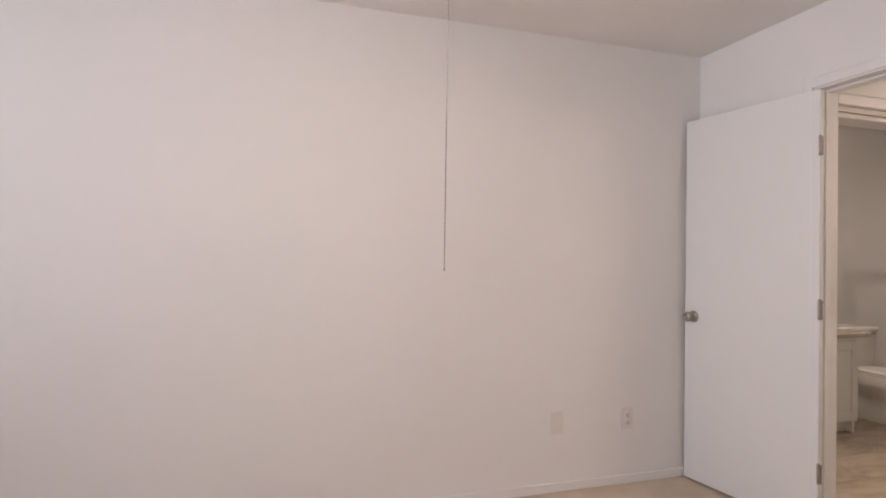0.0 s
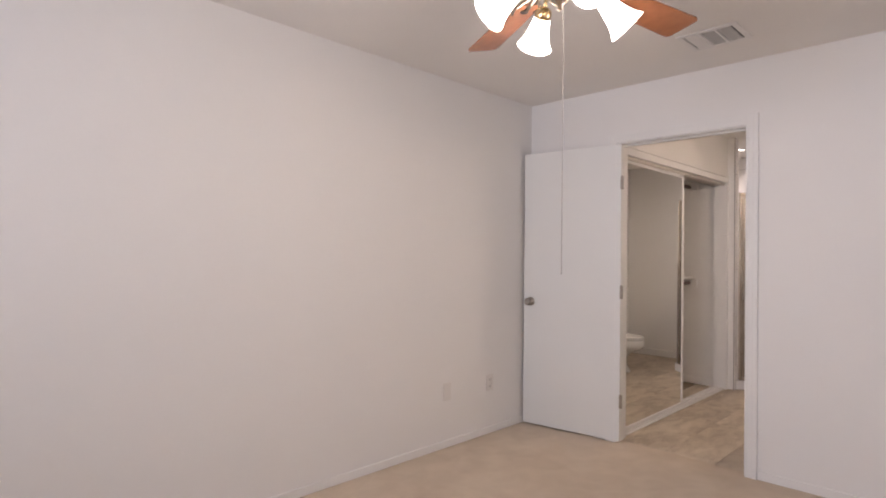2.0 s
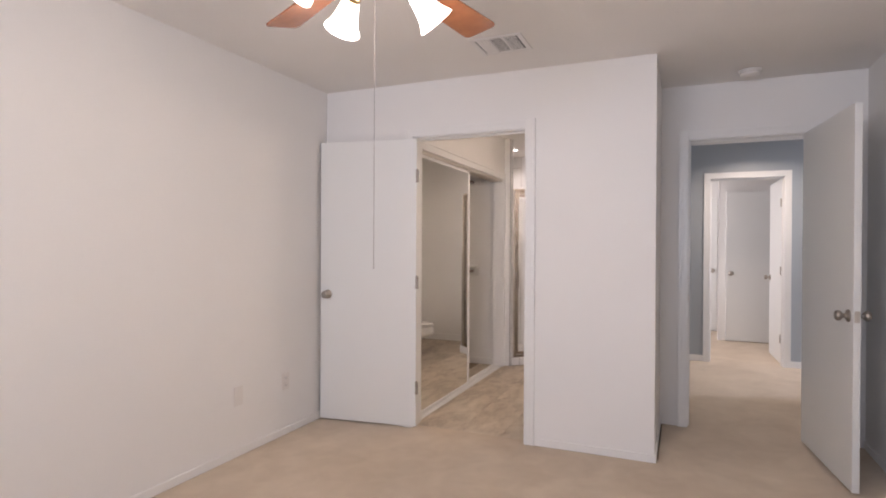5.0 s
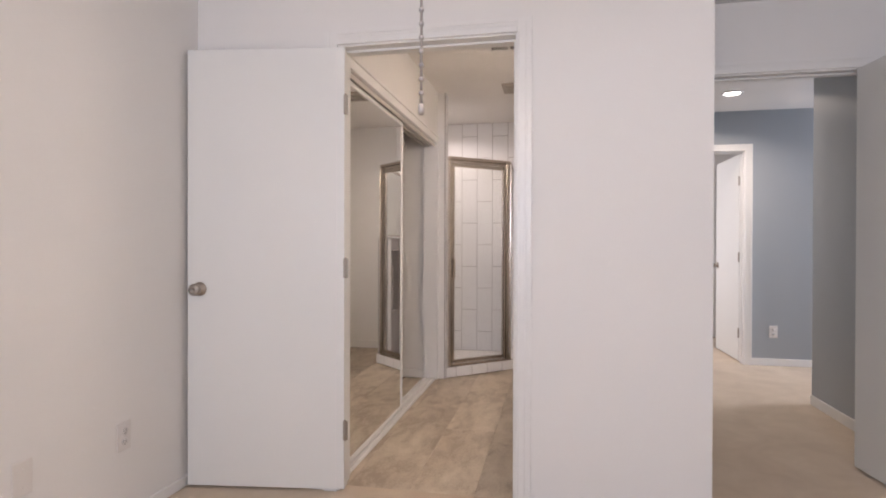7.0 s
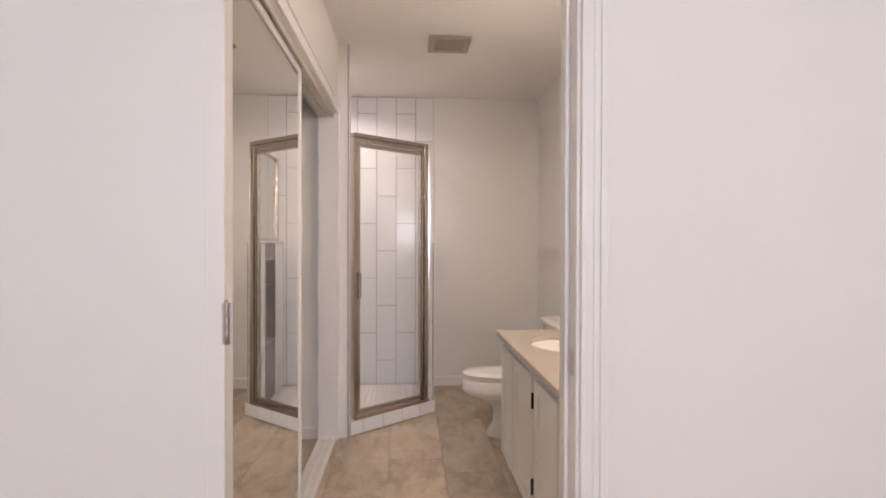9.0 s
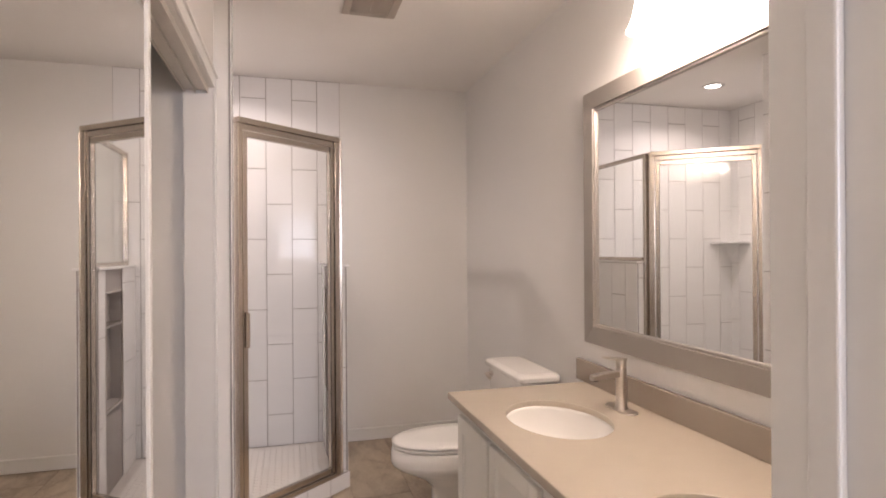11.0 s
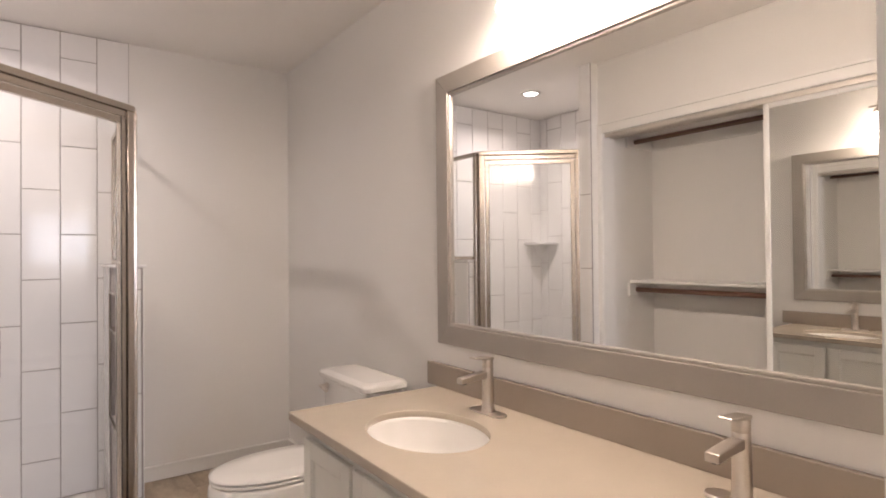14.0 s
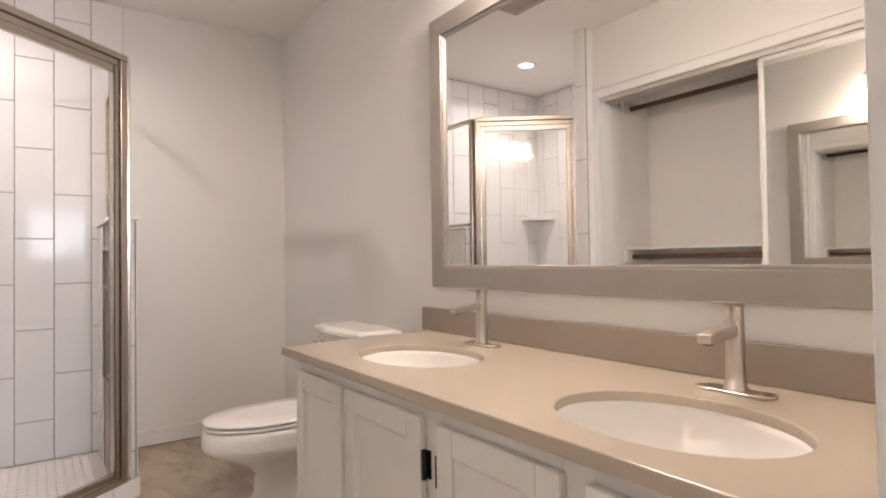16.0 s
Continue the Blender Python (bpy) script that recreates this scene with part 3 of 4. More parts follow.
def exhaust_fan(m):
    f = thing("exhaust_fan", m, "beige plastic bathroom exhaust fan grille in ceiling", "exhaust fan")
    bm = bmesh.new()
    for lo, hi in (((-0.15, -0.15), (0.15, -0.105)), ((-0.15, 0.105), (0.15, 0.15)), ((-0.15, -0.105), (-0.105, 0.105)), ((0.105, -0.105), (0.15, 0.105))):
        box(bm, (*lo, -0.014), (*hi, -0.0005))
    part("frame", bm, M_EXHAUST, f, bevel=0.005)
    boxes("backing", [((-0.105, -0.105, -0.003), (0.105, 0.105, -0.0008))], M_VENTIN, f)
    for i in range(17):
        x = -0.105 + (i + 0.5) * 0.21 / 17
        boxes("slat", [((x - 0.0026, -0.104, -0.013), (x + 0.0026, 0.104, -0.006))], M_EXHAUST, f)
    boxes("crossbar", [((-0.104, -0.003, -0.0125), (0.104, 0.003, -0.0055))], M_EXHAUST, f)
    return f


exhaust_fan(pose(5.41, 2.08, CEIL) @ Matrix.Diagonal((0.92, 0.85, 1.0, 1.0)))


def smoke_detector(m):
    s = thing("smoke_detector", m, "round white smoke detector on ceiling", "smoke detector")
    bm = bmesh.new()
    lathe(bm, [(0.0, 0.0), (0.068, 0.0), (0.068, -0.012), (0.064, -0.014), (0.0, -0.014)], None, 32, (False, False))
    part("base", bm, M_PLATE, s)
    bm = bmesh.new()
    lathe(bm, [(0.0, -0.014), (0.060, -0.014), (0.058, -0.030), (0.050, -0.037), (0.0, -0.040)], None, 32, (False, False))
    part("cover", bm, M_PLATE, s)
    return s


smoke_detector(pose(3.783, 0.603, CEIL))


def can_light(name, m, r, label, watts, colour):
    c = thing(name, m, label, "ceiling light")
    bm = bmesh.new()
    lathe(bm, [(r, -0.001), (r + 0.022, -0.001), (r + 0.021, -0.006), (r + 0.004, -0.009), (r - 0.002, -0.004), (r, -0.001)], None, 32, (False, False))
    part("trim_ring", bm, M_VENT, c)
    bm = bmesh.new()
    lathe(bm, [(0.0, -0.0022), (r - 0.002, -0.0022), (r - 0.004, -0.0035), (0.0, -0.005)], None, 32, (False, False))
    part("lens", bm, M_CANGLOW, c, "glowing warm white lens")
    p = m.translation
    lamp(name + "_lamp", "AREA", look((p.x, p.y, p.z - 0.0075), (p.x, p.y + 0.0001, 0)), watts, colour, 1.5 * r, 1.5 * r, 150)
    return c


can_light("recessed_light", pose(6.138, 2.867, CEIL), 0.052, "lit recessed light in the shower ceiling", CAN_W, (1.0, 0.88, 0.76))
can_light("recessed_light", pose(5.93, 0.309, CEIL), 0.07, "lit recessed light in the hall ceiling", HALL_CAN_W, WARM)


# ---- ceiling fan ----
def bell(m, n=28):
    """Fluted bell glass, neck at the origin, mouth along -z."""
    outer = [(0.020, 0.0), (0.026, -0.006), (0.031, -0.025), (0.036, -0.050), (0.042, -0.075), (0.051, -0.098), (0.060, -0.112), (0.063, -0.118)]
    inner = [(r - 0.003, z) for r, z in outer[::-1]]
    bm = bmesh.new()
    lathe(bm, outer + inner, m, n, (False, False))
    return bm


def ceiling_fan():
    cx, cy = 1.078, 1.844
    f = thing("ceiling_fan", pose(cx, cy, CEIL), "five-blade cherry and pewter ceiling fan with four lit shades", "ceiling fan")
    bm = bmesh.new()
    lathe(bm, [(0.0, 0.0), (0.075, 0.0), (0.078, -0.012), (0.07, -0.035), (0.05, -0.055), (0.03, -0.062), (0.0, -0.062)], None, 32, (False, False))
    part("canopy", bm, M_PEWTER, f)
    bm = bmesh.new()
    lathe(bm, [(0.0, -0.06), (0.018, -0.06), (0.018, -0.105), (0.03, -0.112), (0.0, -0.112)], None, 20, (False, False))
    part("downrod", bm, M_PEWTER, f)
    bm = bmesh.new()
    lathe(bm, [(0.0, -0.108), (0.055, -0.108), (0.10, -0.122), (0.128, -0.145), (0.134, -0.165), (0.130, -0.172), (0.134, -0.18), (0.134, -0.242), (0.130, -0.256), (0.112, -0.268), (0.088, -0.276), (0.0, -0.278)], None, 40, (False, False))
    part("motor_housing", bm, M_PEWTER, f)
    bm = bmesh.new()
    lathe(bm, [(0.0, -0.274), (0.060, -0.274), (0.062, -0.282), (0.050, -0.291), (0.040, -0.298), (0.040, -0.345), (0.044, -0.350), (0.044, -0.360), (0.036, -0.378), (0.022, -0.392), (0.010, -0.400), (0.008, -0.412), (0.0, -0.415)], None, 32, (False, False))
    part("switch_housing", bm, M_FANTRIM, f)
    for k in range(5):
        a = -10 + 72 * k
        m = pose(0, 0, 0, 0, 0, a)
        # scrolled bracket: two prongs round an eye
        bm = bmesh.new()
        for s in (-1, 1):
            tube(bm, [m @ Vector(p) for p in ((0.085, 0.012 * s, -0.279), (0.125, 0.016 * s, -0.292), (0.16, 0.014 * s, -0.302), (0.19, 0.022 * s, -0.305), (0.215, 0.044 * s, -0.312 - 0.008 * s), (0.235, 0.050 * s, -0.313 - 0.009 * s), (0.262, 0.042 * s, -0.314 - 0.008 * s))], 0.0075, 8)
        tube(bm, [m @ Vector(p) for p in ((0.085, 0, -0.281), (0.14, 0, -0.298), (0.19, 0, -0.309), (0.25, 0, -0.3155))], 0.009, 8)
        lathe(bm, [(0.0, 0.0), (0.016, 0.0), (0.014, -0.006), (0.0, -0.008)], m @ pose(0.25, 0, -0.312), 12, (False, False))
        lathe(bm, [(0.010, 0.006), (0.020, 0.0), (0.010, -0.006)], m @ pose(0.165, 0, -0.303), 12, (False, False))
        part("blade_bracket", bm, M_FANTRIM, f, "scrolled polished metal bracket")
        # blade: rounded plank, pitched
        bm = bmesh.new()
        prof = []
        for i in range(0, 8):
            t = i / 7
            prof.append((0.215 + 0.425 * t, 0.052 + 0.016 * t))
        edge = [(x, w) for x, w in prof] + [(0.652, 0.064), (0.660, 0.056), (0.662, 0.046)]
        loop = [(0.208, -0.040)] + [(x, -w) for x, w in edge] + [(x, w) for x, w in edge[::-1]] + [(0.208, 0.040)]
        mm = m @ Matrix.Translation((0, 0, -0.308)) @ pose(0, 0, 0, -11)
        rings(bm, [[mm @ Vector((x, y, z)) for x, y in loop] for z in (-0.0035, 0.0035)], smooth=False)
        part("blade", bm, M_BLADE, f, "cherry-stained wooden blade", bevel=0.0015)
    for a in (-34.4, -124.4, 55.6, 145.6):
        m = pose(0, 0, 0, 0, 0, a)
        bm = bmesh.new()
        tube(bm, [m @ Vector(p) for p in ((0.040, 0, -0.335), (0.075, 0, -0.318), (0.105, 0, -0.322), (0.125, 0, -0.345), (0.134, 0, -0.365))], 0.007, 10)
        neck = m @ Matrix.Translation((0.132, 0, -0.362)) @ pose(0, 0, 0, 0, -48, 0)
        lathe(bm, [(0.0, 0.014), (0.012, 0.014), (0.024, 0.004), (0.028, -0.010), (0.027, -0.020), (0.0, -0.020)], neck, 20, (False, False))
        arm = part("light_arm", bm, M_BRASS, f, "polished metal arm with fitter cup")
        part("shade", bell(neck @ Matrix.Translation((0, 0, -0.012)) @ Matrix.Diagonal((0.94, 0.94, 0.95, 1.0))), M_SHADE, arm, "lit frosted bell-shaped glass shade")
        bm = bmesh.new()
        lathe(bm, [(0.0, -0.03), (0.012, -0.03), (0.016, -0.05), (0.024, -0.075), (0.022, -0.092), (0.012, -0.104), (0.0, -0.107)], neck, 16, (False, False))
        part("bulb", bm, M_SHADE, arm, "glowing bulb")
        p = Matrix.Translation((cx, cy, CEIL)) @ neck @ Vector((0, 0, -0.112))
        lamp("fan_bulb_light", "POINT", Matrix.Translation(p), FAN_W, WARM, 0.03)
    # pull chains: beads on a cord
    for (px, py), z0, z1 in (((0.045, 0.015), -0.37, 1.222 - CEIL), ((-0.03, -0.03), -0.37, -0.46)):
        bm = bmesh.new()
        tube(bm, [(px, py, z0), (px, py, z1)], 0.0009, 6)
        n = int((z0 - z1) / 0.009)
        for i in range(n):
            z = z0 - i * 0.009
            lathe(bm, [(0.0, 0.0020), (0.0017, 0.0010), (0.0017, -0.0010), (0.0, -0.0020)], Matrix.Translation((px, py, z)), 6, (False, False))
        lathe(bm, [(0.0, 0.004), (0.0017, 0.004), (0.0021, 0.0), (0.0016, -0.003), (0.0, -0.003)], Matrix.Translation((px, py, z1)), 10, (False, False))
        part("pull_chain", bm, M_CHAIN, f, "long beaded metal pull chain")
    return f


ceiling_fan()


# ---- closet ----
def closet_doors():
    c = thing("sliding_closet_doors", pose(CX0, BY1, 0), "two mirrored sliding closet doors slid to one side", "closet door", kind="structure")
    W = CX1 - CX0
    boxes("bottom_track", [((0, 0.005, 0), (W, 0.112, 0.008)), ((0, 0.022, 0.008), (W, 0.028, 0.020)), ((0, 0.065, 0.008), (W, 0.071, 0.020)), ((0, 0.104, 0.008), (W, 0.110, 0.020))], M_TRIM, c, "white metal floor track", bevel=0.001)
    boxes("top_track", [((0, 0.016, CH - 0.012), (W, 0.112, CH - 0.001)), ((0, 0.016, CH - 0.026), (W, 0.020, CH - 0.012)), ((0, 0.066, CH - 0.026), (W, 0.070, CH - 0.012)), ((0, 0.108, CH - 0.026), (W, 0.112, CH - 0.012))], M_SATINTRACK, c, "satin metal head track", bevel=0.001)
    for k, (x0, y0) in enumerate(((0.012, 0.036), (0.026, 0.074))):
        w, h0, h1, s = 1.118, 0.016, CH - 0.02, 0.026
        d = boxes("mirror_door", [((x0, y0, h0), (x0 + s, y0 + 0.026, h1)), ((x0 + w - s, y0, h0), (x0 + w, y0 + 0.026, h1)), ((x0 + s, y0, h0), (x0 + w - s, y0 + 0.026, h0 + s)), ((x0 + s, y0, h1 - s), (x0 + w - s, y0 + 0.026, h1))], M_TRIM, c, "white steel door frame", bevel=0.004)
        boxes("mirror_pane", [((x0 + s, y0 + 0.006, h0 + s), (x0 + w - s, y0 + 0.010, h1 - s))], M_MIRROR, d, "clear mirror pane")
        boxes("backing_board", [((x0 + s, y0 + 0.011, h0 + s), (x0 + w - s, y0 + 0.020, h1 - s))], M_CAB, d)
    return c


closet_doors()
# casing round the closet opening
cc = thing("closet_casing", pose(CX0, BY1, 0), "narrow white wooden trim round the closet opening", "trim", kind="structure")
W = CX1 - CX0
boxes("side_casing", [((-0.0065, -0.012, 0), (0.0, -0.0005, CH + 0.05))], M_TRIM, cc, bevel=0.003)
boxes("side_casing", [((W, -0.012, 0), (W + 0.036, -0.0005, CH + 0.05))], M_TRIM, cc, bevel=0.003)
boxes("head_casing", [((0.0, -0.012, CH), (W, -0.0005, CH + 0.05)), ((-0.0065, -0.020, CH + 0.05), (W + 0.036, -0.0005, CH + 0.062))], M_TRIM, cc, bevel=0.003)


def closet_shelf(z, label):
    s = thing("closet_shelf", pose(BX0 + 0.002, BACK - 0.001, z), label, "closet shelf", "closet shelves")
    L = PX0 - 0.002 - BX0
    boxes("board", [((0, -0.26, 0), (L, 0, 0.018))], M_TRIM, s, bevel=0.002)
    boxes("wall_cleat", [((0.02, -0.018, -0.085), (L - 0.02, 0, -0.001))], M_TRIM, s, bevel=0.002)
    for x0 in (0.0, L - 0.018):
        boxes("end_cleat", [((x0, -0.29, -0.085), (x0 + 0.018, -0.02, -0.001))], M_TRIM, s, bevel=0.002)
    bm = bmesh.new()
    tube(bm, [(0.018, -0.212, -0.045), (L - 0.018, -0.212, -0.045)], 0.016, 16)
    part("hanging_rod", bm, M_ROD, s, "dark-stained wooden hanging rod")
    return s


closet_shelf(1.06, "white closet shelf with a dark wooden hanging rod")
closet_shelf(2.032, "white upper closet shelf with a dark wooden hanging rod")


# ---- shower ----
A, B = Vector((5.540, 2.684, 0)), Vector((5.935, 2.204, 0))   # ends of the slanting door
PY0, PY1, PZ = 2.146, 2.240, 1.208                            # low wall
LX, NX0, NX1 = 6.0, 6.115, 6.415                              # low wall end, soap niche
CURB = 0.085
u = (B - A).normalized()
nrm = Vector((u.y, -u.x, 0))                                  # towards the room
if nrm.x > 0:
    nrm = -nrm
dang = math.degrees(math.atan2(u.y, u.x))
DL = (B - A).length

low_wall = structure("wall_shower_low", [((LX, PY0 + 0.008, 0), (NX0, PY1 - 0.008, PZ)), ((NX0, PY0 + 0.008, 0), (NX1, PY1 - 0.008, 0.47)), ((NX0, PY0 + 0.008, 1.08), (NX1, PY1 - 0.008, PZ)), ((NX1, PY0 + 0.008, 0), (BX1 - 0.001, PY1 - 0.008, PZ)), ((NX0, PY0 + 0.008, 0.47), (NX1, PY0 + 0.03, 1.08))],
                     M_GROUT, "low tiled wall beside the shower door", "wall")
bm = bmesh.new()
c0, c1 = Vector((5.487, 2.695, 0)), Vector((5.975, 2.142, 0))
inn = -nrm * 0.15
rings(bm, [[c0 + Vector((0, 0.01, z)), c1 + Vector((0, 0, z)), Vector((LX, PY0 + 0.006, z)), Vector((LX, PY1, z)), B + inn * 0.5 + Vector((0, 0, z)), A + inn * 0.5 + Vector((0.0, 0.03, z)), Vector((PX1 + 0.001, 2.72, z))] for z in (0.0, CURB)], smooth=False)
curb = tagged(part("shower_curb", bm, M_TILE, bevel=0.003), "low tiled curb under the shower door", "curb", kind="structure")
boxes("cap", [((LX - 0.02, PY0 - 0.012, PZ), (BX1 - 0.012, PY1 + 0.012, PZ + 0.014))], M_TILE, low_wall, "white stone cap on the low wall", bevel=0.003)
nt = 0.012
boxes("niche_trim", [((NX0 - nt, PY1 - 0.006, 0.47 - nt), (NX0, PY1 + 0.003, 1.08 + nt)), ((NX1, PY1 - 0.006, 0.47 - nt), (NX1 + nt, PY1 + 0.003, 1.08 + nt)), ((NX0, PY1 - 0.006, 0.47 - nt), (NX1, PY1 + 0.003, 0.47)), ((NX0, PY1 - 0.006, 1.08), (NX1, PY1 + 0.003, 1.08 + nt)), ((NX0, PY1 - 0.06, 0.90), (NX1, PY1 + 0.002, 0.912))], M_SHFRAME, low_wall, "grey metal trim round a soap niche")

# shower pan: mosaic of small hexagons
bm = bmesh.new()
pin = -nrm * 0.05
rings(bm, [[A + pin + Vector((0, 0.03, z)), B + pin + Vector((0, 0, z)), Vector((BX1 - 0.001, PY1 - 0.01, z)), Vector((BX1 - 0.001, SB - 0.001, z)), Vector((PX1 + 0.001, SB - 0.001, z)), Vector((PX1 + 0.001, A.y + 0.05, z))] for z in (-0.003, 0.018)], smooth=False)
tagged(part("shower_pan", bm, M_PALEGROUT), "grouted shower floor bed", "floor", kind="structure")
bm = bmesh.new()
R, g = 0.024, 0.0022
dx, dy = R * math.sqrt(3), R * 1.5
row = 0
y = 2.20
while y < SB:
    x = 5.50 + (dx / 2 if row % 2 else 0)
    while x < BX1:
        p = Vector((x, y, 0))
        inside = (p - A).dot(-nrm) > 0.06 and x > PX1 + 0.035 and x < BX1 - 0.035 and y > PY1 + 0.04 and y < SB - 0.035
        if inside:
            rings(bm, [[(x + (R - gg) * math.sin(k * math.pi / 3), y + (R - gg) * math.cos(k * math.pi / 3), z) for k in range(6)] for gg, z in ((g, 0.0175), (g, 0.020), (g + 0.0018, 0.0215))], (False, True), False)
        x += dx
    y += dy
    row += 1
tagged(part("mosaic_tiles", bm, M_MOSAIC), "small white hexagonal mosaic tiles on shower floor", "floor tiles", kind="stuff")


def frame_bar(name, p0, p1, w, t, parent, z0, z1, material=M_SHFRAME, label=""):
    """Upright or level flat bar between two plan points, from z0 to z1, t across."""
    d = (p1 - p0)
    k = d.length
    bm = bmesh.new()
    box(bm, (0, -t / 2, z0), (k, t / 2, z1), 0.0, Matrix.Translation((p0.x, p0.y, 0)) @ pose(0, 0, 0, 0, 0, math.degrees(math.atan2(d.y, d.x))))
    return part(name, bm, material, parent, label, bevel=0.003)


def shower_enclosure():
    e = thing("shower_enclosure", Matrix(), "satin nickel framed neo-angle shower enclosure with clear glass", "shower door")
    top, z0 = 1.884, CURB
    # fixed frame: wall post, corner post, head rail, sill
    frame_bar("wall_post", A, A + u * 0.022, 0, 0.034, e, z0, top)
    frame_bar("corner_post", B - u * 0.03, B + u * 0.004, 0, 0.040, e, z0, top)
    frame_bar("head_rail", A + u * 0.0, B + u * 0.006, 0, 0.046, e, top, top + 0.026)
    frame_bar("head_rail_lip", A + u * 0.022, B - u * 0.03, 0, 0.020, e, top - 0.028, top - 0.001)
    frame_bar("sill", A + u * 0.022, B - u * 0.03, 0, 0.044, e, z0, z0 + 0.024)
    # swinging door
    a, b = A + u * 0.026, B - u * 0.034
    dz0, dz1 = z0 + 0.030, top - 0.032
    d = frame_bar("door_frame", a, a + u * 0.026, 0, 0.026, e, dz0, dz1, label="satin nickel swing door with clear glass")
    frame_bar("door_stile", b - u * 0.026, b, 0, 0.026, d, dz0, dz1)
    frame_bar("door_rail", a + u * 0.026, b - u * 0.026, 0, 0.026, d, dz0, dz0 + 0.028)
    frame_bar("door_rail", a + u * 0.026, b - u * 0.026, 0, 0.026, d, dz1 - 0.028, dz1)
    frame_bar("glass_pane", a + u * 0.024, b - u * 0.024, 0, 0.005, d, dz0 + 0.026, dz1 - 0.026, M_GLASS)
    bm = bmesh.new()
    gm = pose(a.x, a.y, 0, 0, 0, dang)
    side = -1 if (gm.to_3x3() @ Vector((0, 1, 0))).dot(nrm) < 0 else 1
    box(bm, (0.004, side * 0.012, 0.86), (0.024, side * 0.032, 1.02), 0.004, gm)
    part("door_pull", bm, M_SHFRAME, d, "small nickel door pull")
    frame_bar("seal", b - u * 0.0255, b - u * 0.0225, 0, 0.030, d, dz0, dz1, M_DARK)
    # return panel above the low wall
    C, D = Vector((B.x + 0.012, 2.192, 0)), Vector((BX1 - 0.012, 2.192, 0))
    frame_bar("panel_head_rail", C, D, 0, 0.030, e, top, top + 0.024)
    frame_bar("panel_post", Vector((B.x + 0.006, 2.192, 0)), Vector((B.x + 0.034, 2.192, 0)), 0, 0.034, e, z0, top)
    frame_bar("panel_sill", Vector((LX - 0.015, 2.192, 0)), D, 0, 0.028, e, PZ + 0.014, PZ + 0.036)
    frame_bar("panel_post", D - Vector((0.022, 0, 0)), D, 0, 0.028, e, PZ + 0.036, top)
    frame_bar("glass_pane", C + Vector((0.022, 0, 0)), D - Vector((0.02, 0, 0)), 0, 0.005, e, PZ + 0.034, top, M_GLASS)
    return e


shower_enclosure()


def corner_shelf():
    s = thing("corner_shelf", pose(BX1 - 0.012, SB - 0.012, 1.335), "small white corner soap shelf in the shower", "shower shelf")
    bm = bmesh.new()
    n = 8
    loop = [(0, 0)] + [(-0.20 * math.cos(math.pi / 2 * i / n) ** 0.8 if i < n else 0, -0.20 * math.sin(math.pi / 2 * i / n) ** 0.8) for i in range(n + 1)]
    rings(bm, [[(x, y, z) for x, y in loop] for z in (0.0, 0.020)], smooth=False)
    part("shelf_plate", bm, M_TILE, s, bevel=0.003)
    bm = bmesh.new()
    rings(bm, [[(0, 0, -0.12), (-0.012, 0, -0.12), (0, -0.012, -0.12)], [(0, 0, -0.001), (-0.09, 0, -0.001), (0, -0.09, -0.001)]], smooth=False)
    part("bracket", bm, M_TILE, s)
    return s


corner_shelf()

# ---- vanity ----
VX0, VX1, VY, VZ = BX0 + 0.004, 5.02, 1.843, 0.731
BAS = ((4.58, 1.580), (3.750, 1.606))
FAUCETS = ((4.60, 1.322), (3.768, 1.340))
BRX, BRY = 0.220, 0.166


